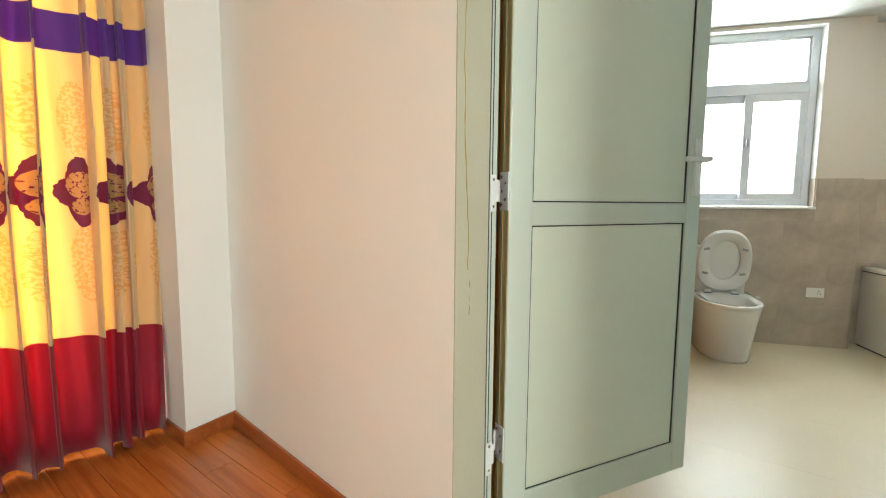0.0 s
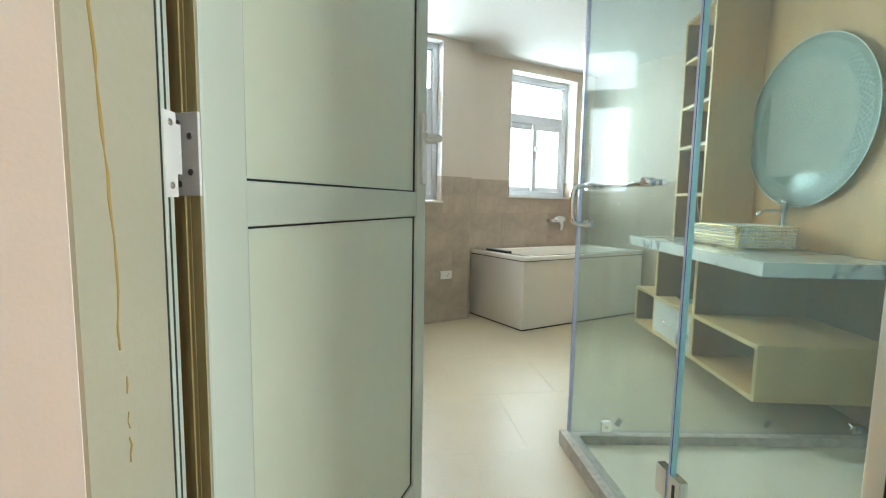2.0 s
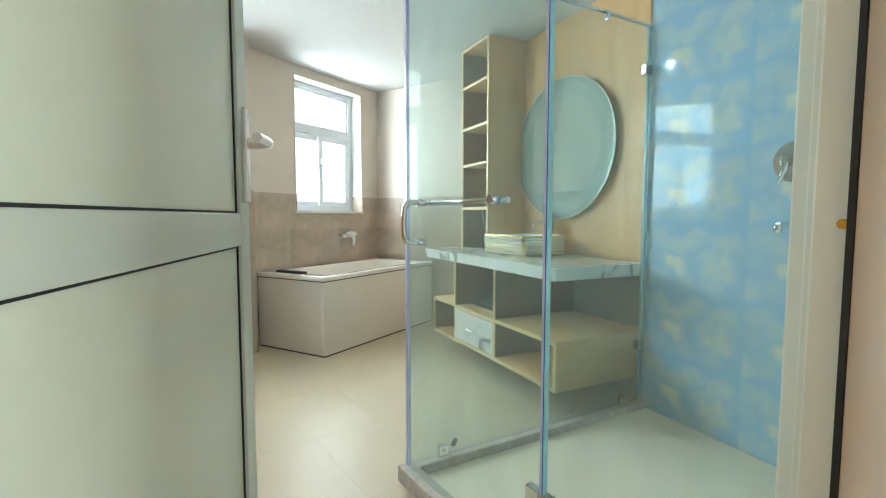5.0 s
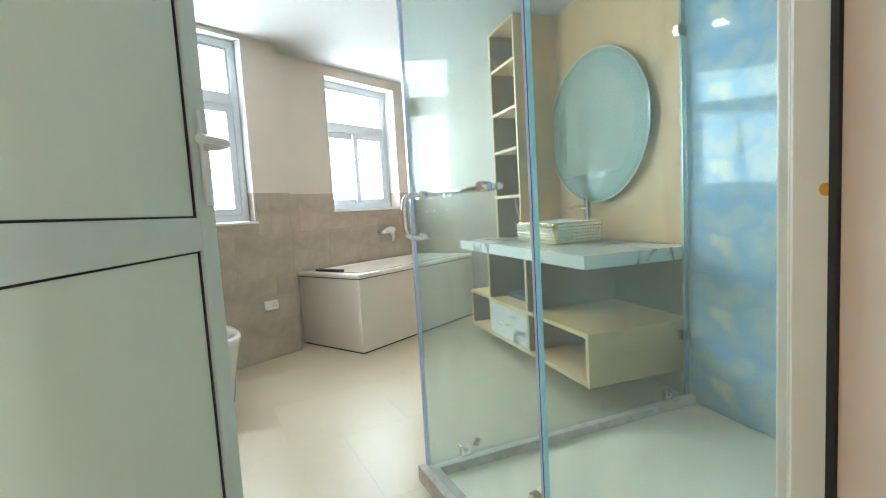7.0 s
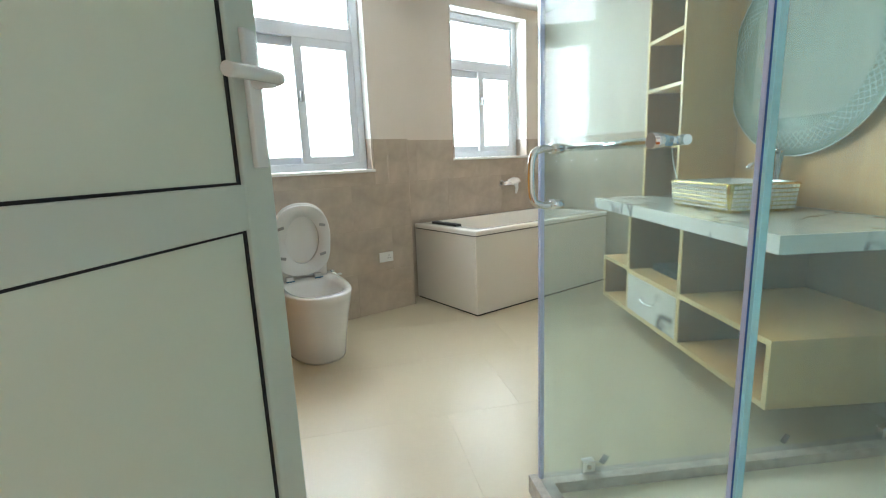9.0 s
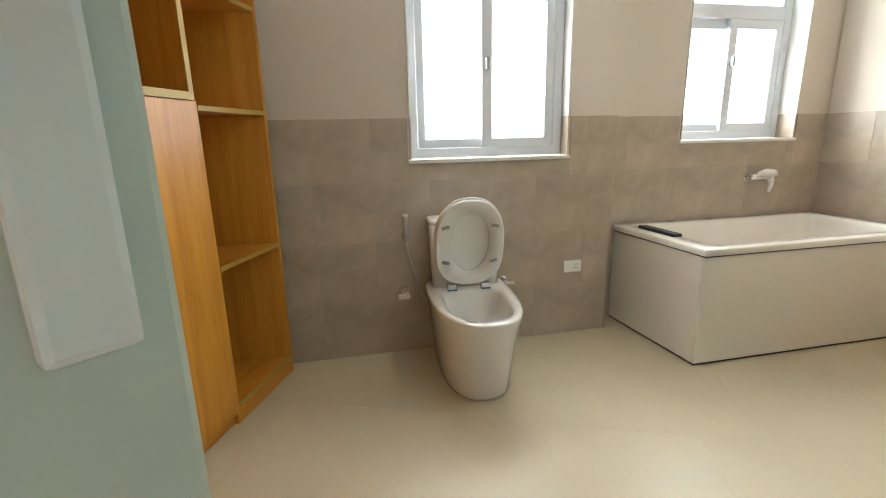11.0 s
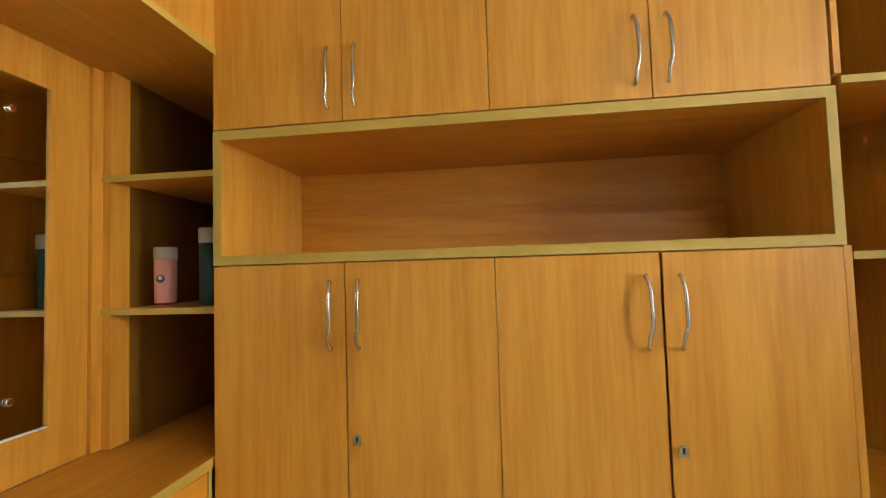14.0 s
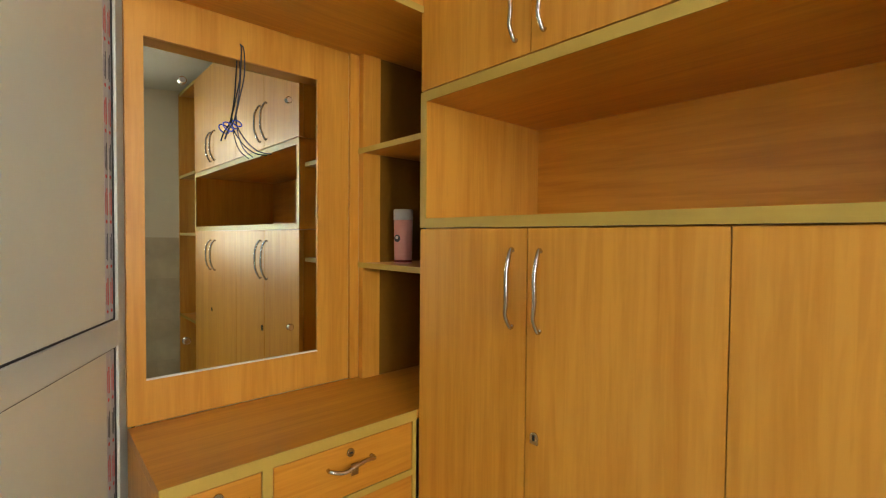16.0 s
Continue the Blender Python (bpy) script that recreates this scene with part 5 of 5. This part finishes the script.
cabinet("wall_cabinet", 1.778, 2.605, 1.767, 2.43, 2.182, (1.808, 1.988), "honey oak overhead cabinet with two doors")
cabinet("wall_cabinet", 2.605, 3.466, 1.767, 2.43, 3.036, (1.808, 1.992), "honey oak overhead cabinet with two doors", None, 0.0)

niche = thing("open_niche", Matrix.Identity(4), "long open honey oak compartment between the cabinets", "shelf")
part("bottom_board", box(WB, 1.778, 1.364, WX - 0.003, 3.474, 1.390), OAK_Y, niche)
part("top_board", box(WB, 1.778, 1.738, WX - 0.003, 3.474, 1.765), OAK_Y, niche)
part("side_board", box(WB, 1.778, 1.390, WX - 0.003, 1.803, 1.738), OAK, niche)
part("side_board", box(WB, 3.449, 1.390, WX - 0.003, 3.474, 1.738), OAK, niche)
part("back_board", box(WB, 1.803, 1.390, WB + 0.02, 3.449, 1.738), OAK_Y, niche)
for y0, z0, y1, z1 in ((1.778, 1.363, 3.474, 1.391), (1.778, 1.737, 3.474, 1.766), (1.778, 1.391, 1.803, 1.737), (3.449, 1.391, 3.474, 1.737)):
    part("edge_band", box(WX - 0.0028, y0, z0, WX + 0.001, y1, z1), EDGE, niche, "yellow edge band")
part("plinth", box(WX - 0.04, 1.778, 0.0, WX - 0.022, 3.466, 0.049), OAK_Y, niche)

# open corner shelves between the cabinets and the tiled wall
col = thing("open_shelves", Matrix.Identity(4), "open honey oak shelf column beside the tiled wall", "shelf")
YR = 3.955
part("side_board", box(WB, 3.468, 0.0, WX - 0.003, 3.486, 1.362), OAK, col)
part("side_board", box(WB, 3.476, 1.798, WX - 0.003, 3.492, 2.43), OAK, col)
part("side_board", prism([(WX - 0.003, YR), (WX - 0.003, YR - 0.020), (WB, 3.752), (WB, 3.772)], 0.0, 2.43), OAK, col)
part("back_board", box(WB, 3.492, 0.0, WB + 0.006, 3.74, 2.43), OAK, col)
part("plinth", box(WX - 0.022, 3.487, 0.0, WX - 0.004, YR - 0.021, 0.075), OAK_Y, col)
for z in (0.075, 0.694, 1.328, 1.772, 2.412):
    part("shelf_board", prism([(WX - 0.004, 3.493), (WX - 0.004, YR - 0.022), (WB + 0.007, 3.752), (WB + 0.007, 3.493)], z, z + 0.018), OAK_Y, col)
    part("edge_band", box(WX - 0.0038, 3.488, z - 0.001, WX, YR - 0.021, z + 0.019), EDGE, col, "yellow edge band")
part("edge_band", box(WX - 0.0028, YR - 0.020, 0.0, WX + 0.0005, YR, 2.43), OAK, col)

# ---- dressing table on the door wall ----
PY = 1.366                  # face of the mirror panel
DX0, DX1 = -1.284, -0.605
MX0, MX1, MZ0, MZ1 = -1.163, -0.650, 0.930, 1.878
dp = thing("mirror_surround", Matrix.Identity(4), "honey oak wall panel with a recessed mirror", "wall panel")
bm = wall_cells(DX1 - DX0 - 0.001, 0.810, 2.0, 0, 0.035, [(MX0 - DX0, MX1 - DX0, MZ0, MZ1)])
bm.transform(Matrix.Translation((DX0, PY - 0.035, 0)))
part("board", bm, OAK, dp)
dm = part("mirror", box(MX0 + 0.001, PY - 0.0135, MZ0 + 0.001, MX1 - 0.001, PY - 0.0065, MZ1 - 0.001), MIRROR, dp, "recessed mirror held by four steel studs")
for x, z in ((-0.752, 1.025), (-1.066, 1.026), (-0.745, 1.780), (-1.060, 1.788)):
    part("stud", disc((x, PY - 0.0064, z), (0, 1, 0), 0.011, 0.009, 18, 0.003), CHROME, dm, "chrome mirror stud")
for x0, z0, x1, z1 in ((MX0 + 0.0005, MZ0, MX1 - 0.0005, MZ0 + 0.003),):
    part("edge_trim", box(x0, PY - 0.0063, z0, x1, PY + 0.0010, z1), WHITE_METAL, dp)

soffit = thing("overhead_box", Matrix.Identity(4), "honey oak overhead box above the dressing table", "cabinet")
part("bottom_board", box(WB, 1.395, 2.0, DX1, 1.785, 2.018), OAK_X, soffit)
part("front_board", box(DX0 - 0.02, 1.767, 2.018, DX1, 1.785, CEIL - 0.004), OAK, soffit)
part("side_board", box(DX1 - 0.018, 1.34, 2.0181, DX1, 1.767, CEIL - 0.004), OAK, soffit)
part("edge_band", box(DX0 - 0.02, 1.7852, 1.999, DX1, 1.788, 2.019), EDGE, soffit, "yellow edge band")
part("back_strip", box(WB, 1.345, 2.0, DX1, 1.395, 2.018), OAK_X, soffit)

dt = thing("dressing_table", Matrix.Identity(4), "honey oak dressing table with rows of locked drawers", "dressing table")
FY = 1.772
part("tabletop", box(WB + 0.008, PY + 0.001, 0.779, DX1, FY, 0.808), OAK_X, dt)
part("edge_band", box(DX0, FY + 0.0002, 0.778, DX1, FY + 0.003, 0.809), EDGE, dt, "yellow edge band")
part("side_board", box(DX1 - 0.018, PY + 0.001, 0.0, DX1, FY - 0.002, 0.778), OAK, dt)
part("side_board", box(DX0, PY + 0.001, 0.0, DX0 + 0.014, FY - 0.002, 0.778), OAK, dt)
part("divider", box(-0.842, PY + 0.001, 0.0, -0.818, FY - 0.002, 0.778), OAK, dt)
part("edge_band", box(-0.842, FY - 0.0018, 0.0, -0.818, FY + 0.002, 0.7775), EDGE, dt, "yellow edge band")
part("edge_band", box(DX0, FY - 0.0018, 0.0, DX0 + 0.014, FY + 0.002, 0.7775), EDGE, dt, "yellow edge band")
part("back_board", box(DX0 + 0.014, PY + 0.001, 0.06, DX1 - 0.018, PY + 0.008, 0.778), OAK, dt)
for r, (z0, z1) in enumerate(((0.632, 0.774), (0.452, 0.610), (0.272, 0.430), (0.07, 0.250))):
    if r < 3:
        part("edge_band", box(DX0 + 0.014, FY - 0.018, z0 - 0.020, DX1 - 0.018, FY + 0.0015, z0 - 0.001), EDGE, dt, "yellow edge band")
    for x0, x1 in ((DX0 + 0.017, -0.845), (-0.815, DX1 - 0.019)):
        d = part("drawer", box(x0, FY - 0.34, z0, x1, FY - 0.001, z1, 0.001), OAK_X, dt)
        xc, zc = (x0 + x1) / 2, z0 + 0.088
        lk = part("lock", disc((xc, FY - 0.001, z1 - 0.004 - 0.022), (0, 1, 0), 0.0115, 0.005, 18, 0.001), STEEL, d, "small steel cam lock")
        part("keyhole", box(xc - 0.005, FY + 0.0041, z1 - 0.028, xc + 0.005, FY + 0.0046, z1 - 0.024), BLACK, lk)
        pts = spline([(xc - 0.066, FY - 0.001, zc), (xc - 0.066, FY + 0.018, zc - 0.002), (xc - 0.03, FY + 0.028, zc + 0.006), (xc + 0.03, FY + 0.028, zc - 0.006), (xc + 0.066, FY + 0.018, zc + 0.002), (xc + 0.066, FY - 0.001, zc)], 5)
        part("handle", tube(pts, 0.0055, 8), STEEL, d, "brushed steel bow handle")
part("handle_tag", box(-1.062, FY + 0.030, 0.700, -1.040, FY + 0.032, 0.732), STEEL, dt, "scrap of film on a handle")

cs = thing("corner_shelves", Matrix.Identity(4), "dim honey oak corner shelves holding drink flasks", "shelf")
for z in (1.222, 1.640):
    part("shelf_board", box(WB + 0.008, 1.397, z, -1.320, 1.777, z + 0.017), OAK_Y, cs)
    part("edge_band", box(-1.3198, 1.372, z - 0.001, -1.3165, 1.777, z + 0.018), EDGE, cs, "yellow edge band")
# oak near the opening; deeper boards carry the recess shade in their colour
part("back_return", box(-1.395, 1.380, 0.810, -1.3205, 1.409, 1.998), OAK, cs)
part("back_board", box(WB + 0.008, 1.380, 0.810, -1.3952, 1.407, 1.998), SHADED_BOARD, cs, "back board with the compartment's shade in its colour")
part("side_board", box(WB, 1.397, 0.810, WB + 0.0075, 1.7775, 1.998), SHADED_BOARD, cs, "back board with the compartment's shade in its colour")
part("front_stile", box(-1.320, PY - 0.0, 0.810, -1.2845, PY + 0.014, 1.998), OAK, cs)


def flask(m, r, h, body, lid, label):
    f = thing("drink_flask", m, label, "flask")
    part("body", tube([(0, 0, 0), (0, 0, 0.004), (0, 0, h * 0.36), (0, 0, h * 0.80)], [r * 0.9, r * 0.95, r * 0.98, r], 24), body, f)
    part("lid", tube([(0, 0, h * 0.80), (0, 0, h * 0.805), (0, 0, h * 0.97), (0, 0, h)], [r * 1.0, r * 1.05, r * 1.05, r * 0.95], 24), lid, f, "plastic lid")
    return f


pinkf = flask(pose(-1.425, 1.515, 1.2395), 0.034, 0.195, PINK, GREYLID, "rose metal drink flask with a grey lid")
part("band", tube([(0, 0, 0.0045), (0, 0, 0.012)], 0.0336, 24), DARKRED, pinkf, "darker base ring")
em = part("emblem", disc((0.0325, 0.008, 0.090), (1, 0.25, 0), 0.013, 0.002, 14), INK_DARK, pinkf, "dark round mark")
part("mark", disc((0.0342, 0.0084, 0.093), (1, 0.25, 0), 0.006, 0.002, 12), SEAT, em, "pale mark")
flask(pose(-1.440, 1.665, 1.2395), 0.034, 0.255, BLUEGREY, GREYLID, "tall dark blue-green drink flask with a grey lid")

# loose wires hanging over the mirror
wires = thing("loose_wires", pose(-0.904, PY, 0), "tangle of dark and blue wires hanging over the mirror", "wires")
part("cable", tube(spline([(0, -0.02, 1.93), (0, 0.010, 1.915), (0.004, 0.014, 1.84), (0.010, 0.014, 1.76), (0.022, 0.014, 1.69), (0.040, 0.014, 1.655), (0.050, 0.013, 1.625)], 7), 0.0022, 6), WIRE, wires)
part("cable", tube(spline([(0.002, -0.02, 1.93), (-0.006, 0.013, 1.91), (-0.007, 0.015, 1.83), (0.008, 0.013, 1.75), (0.018, 0.013, 1.685), (-0.007, 0.013, 1.635), (-0.048, 0.012, 1.602), (-0.092, 0.012, 1.598)], 7), 0.0018, 6), WIRE, wires)
part("cable", tube(spline([(0.016, 0.012, 1.70), (0.012, 0.012, 1.65), (-0.004, 0.012, 1.605), (-0.034, 0.012, 1.580)], 7), 0.0013, 6), WIRE, wires)
for lx, lz, rx, rz in ((0.040, 1.664, 0.015, 0.012), (0.014, 1.678, 0.013, 0.008)):
    part("wire_loop", tube([(lx + rx * math.cos(t), 0.014, lz + rz * math.sin(t) + 0.4 * rz * math.cos(t)) for t in [2 * math.pi * k / 18 for k in range(18)]], 0.0018, 6, True), BLUE_WIRE, wires, "blue wire loop")

# ---- ceiling lamps ----
def downlight(x, y, watts):
    d = thing("downlight", pose(x, y, CEIL), "small round recessed ceiling lamp, switched on", "ceiling lamp", "bathroom downlights")
    part("trim_ring", tube([(0.055 * math.cos(t), 0.055 * math.sin(t), -0.003) for t in [2 * math.pi * k / 24 for k in range(24)]], 0.006, 8, True), SEAT, d)
    part("diffuser", disc((0, 0, -0.004), (0, 0, 1), 0.052, 0.003, 24), LAMP, d, "glowing diffuser")
    if watts:
        l = bpy.data.lights.new("downlight_glow", 'AREA')
        l.shape, l.size, l.energy, l.color = 'DISK', 0.1, watts, (1.0, 0.95, 0.86)
        o = new("downlight_glow", l)
        o.matrix_world = pose(x, y, CEIL - 0.012)


downlight(0.645, 3.68, 6)

# ---- bedroom ----
cur = thing("curtain", Matrix.Identity(4), "long printed curtain in cream, gold, purple and red", "curtain")
bm = bmesh.new()
uvl = bm.loops.layers.uv.new("cloth")
cols = 360
Y0, Y1 = -0.75, 0.925
grid = []
for i in range(cols + 1):
    s = i / cols
    y = Y0 + (Y1 - Y0) * s
    colv = []
    for z in (0.02, 0.15, 0.3, 0.45, 0.53, 0.54, 0.8, 1.1, 1.4, 1.66, 1.80, 2.05, 2.36):
        drop = 1 - z / 2.4
        amp = 0.050 + 0.030 * drop
        ph = 2 * math.pi * s * 18 + 2.2 * math.sin(s * 19 + 0.6) + 1.2 * math.sin(s * 41) + 0.7 * math.sin(z * 1.7 + s * 9)
        amp *= 0.75 + 0.35 * math.sin(s * 31 + z * 0.9)
        x = -2.245 + amp * math.sin(ph) + 0.014 * math.sin(ph * 2.3 + 1) + 0.006 * math.sin(s * 170 + z * 3)
        colv.append((bm.verts.new((x, y + 0.026 * math.cos(ph), z + (0.012 * math.sin(s * 40) if z < 0.1 else 0))), s * 2.6, z))
    grid.append(colv)
for a, b in zip(grid, grid[1:]):
    for j in range(len(a) - 1):
        f = bm.faces.new((a[j][0], b[j][0], b[j + 1][0], a[j + 1][0]))
        f.smooth = True
        for lp, q in zip(f.loops, (a[j], b[j], b[j + 1], a[j + 1])):
            lp[uvl].uv = (q[1], q[2])
cl = part("cloth", bm, CURTAIN, cur)
sol = cl.modifiers.new("thick", 'SOLIDIFY')
sol.thickness = 0.0015
part("rod", tube([(-2.245, Y0 - 0.1, 2.38), (-2.245, 0.93, 2.38)], 0.014, 12), STEEL, cur)
wb = tagged(new("window_3"), "bedroom window behind the curtain", "window", kind="structure")
wb.matrix_world = M_BW
part("window_frame", frame_bm(1.404, 0.254, 3.096, 2.196, 0.05, 0.06, 0.12), UPVC, wb)
part("mullion", box(2.22, 0.062, 0.30, 2.28, 0.118, 2.15), UPVC, wb)
g = part("pane", box(1.45, 0.088, 0.30, 3.05, 0.092, 2.15), WINDOW_GLASS, wb)
g.visible_shadow = False

we = tagged(new("added_window"), "unseen wide bedroom window added to light the door", "window", kind="structure")
we.matrix_world = M_BE
part("window_frame", frame_bm(1.104, 0.654, 2.696, 2.246, 0.05, 0.02, 0.07), UPVC, we)
part("mullion", box(1.87, 0.022, 0.70, 1.93, 0.068, 2.20), UPVC, we)

# baseboards of the bedroom
solid("baseboard", box(0.16, -0.014, -0.006, DL + 0.0, 0.0, 0.068, 0.003), BASEBOARD, "red-brown wooden baseboard", "baseboard", M_DW, "structure")
solid("baseboard_pier", prism([(-2.0346, 0.9546), (-2.0755, 1.212), (-2.061, 1.212), (-2.021, 0.941), (-2.418, 0.944), (-2.418, 0.9575)], -0.006, 0.068), BASEBOARD, "red-brown wooden baseboard round the pier", "baseboard", kind="structure")

# ---- pieces of walls and floors ----
tile_wall(wall_a, A_LEN + 0.007, TILE_H, 4, 0.62, 0.14, W1, TILE)
tile_wall(wall_b, B_LEN, TILE_H, 4, 0.62, -0.12, W2, TILE)
tile_wall(wall_r, R1_LEN, TILE_H, 4, 0.62, 0.0, None, TILE)
for r in range(4):
    h = TILE_H / 4
    bm = box(-0.176, 0.0, r * h + 0.001, 0.0, 0.008, (r + 1) * h - 0.001)
    bm.transform(axes(S1, -A_OUT, A_DIR))
    part("tile", bm, TILE, step)

tiles = {}


def floor_tiles(x0, x1, y0, y1, w, d, keep):
    r = 0
    y = y0
    while y < y1:
        x = x0 + (0.35 if r % 2 else 0.0) - w
        while x < x1:
            cx, cy = x + w / 2, y + d / 2
            if keep(cx, cy):
                if "tile" not in tiles:
                    bm = box(-w / 2 + 0.0005, -d / 2 + 0.0005, -0.006, w / 2 - 0.0005, d / 2 - 0.0005, 0.0)
                    me = bpy.data.meshes.new("tile")
                    bm.to_mesh(me)
                    bm.free()
                    me.materials.append(FLOOR_TILE)
                    tiles["tile"] = me
                ob = new("tile", tiles["tile"])
                ob.parent = floor
                ob.location = (cx, cy, 0.0)
            x += w
        y += d
        r += 1


floor_tiles(-2.1, 3.0, 1.27, 6.0, 0.6, 0.6, lambda x, y: -1.9 < x < 2.6 and 1.2 < y < 5.7 and y < 4.75 + 0.418 * (x + 0.1) + 0.55)

cloud = None
for r in range(7):
    for c in range(3):
        hh, ww = 0.352, 0.55
        if cloud is None:
            bm = box(-ww / 2 + 0.0004, 0, -hh / 2 + 0.0004, ww / 2 - 0.0004, 0.0082, hh / 2 - 0.0004)
            cloud = bpy.data.meshes.new("tile")
            bm.to_mesh(cloud)
            bm.free()
            cloud.materials.append(CLOUD)
        ob = new("tile", cloud)
        ob.parent = shower_wall
        ob.location = (0.03 - ww / 2 - c * ww, -0.0082, hh / 2 + r * hh + 0.004)

plank = None
for r in range(12):
    x = -3.05 + (r * 0.37) % 1.2 - 1.2
    y = -0.40 + r * 0.13
    if y + 0.13 > 1.20:
        continue
    while x < 1.0:
        if plank is None:
            bm = box(0.001, 0.001, -0.005, 1.199, 0.129, 0.0)
            plank = bpy.data.meshes.new("plank")
            bm.to_mesh(plank)
            bm.free()
            plank.materials.append(WOOD_FLOOR)
        if x < -2.42:
            if x + 1.2 > -2.38:
                bm = box(-2.418 - x, 0.001, -0.005, 1.199, 0.129, 0.0)
                cut = bpy.data.meshes.new("plank")
                bm.to_mesh(cut)
                bm.free()
                cut.materials.append(WOOD_FLOOR)
                ob = new("plank", cut)
                ob.parent = bed_floor
                ob.location = (x, y, 0)
            x += 1.2
            continue
        ob = new("plank", plank)
        ob.parent = bed_floor
        ob.location = (x, y, 0)
        x += 1.2
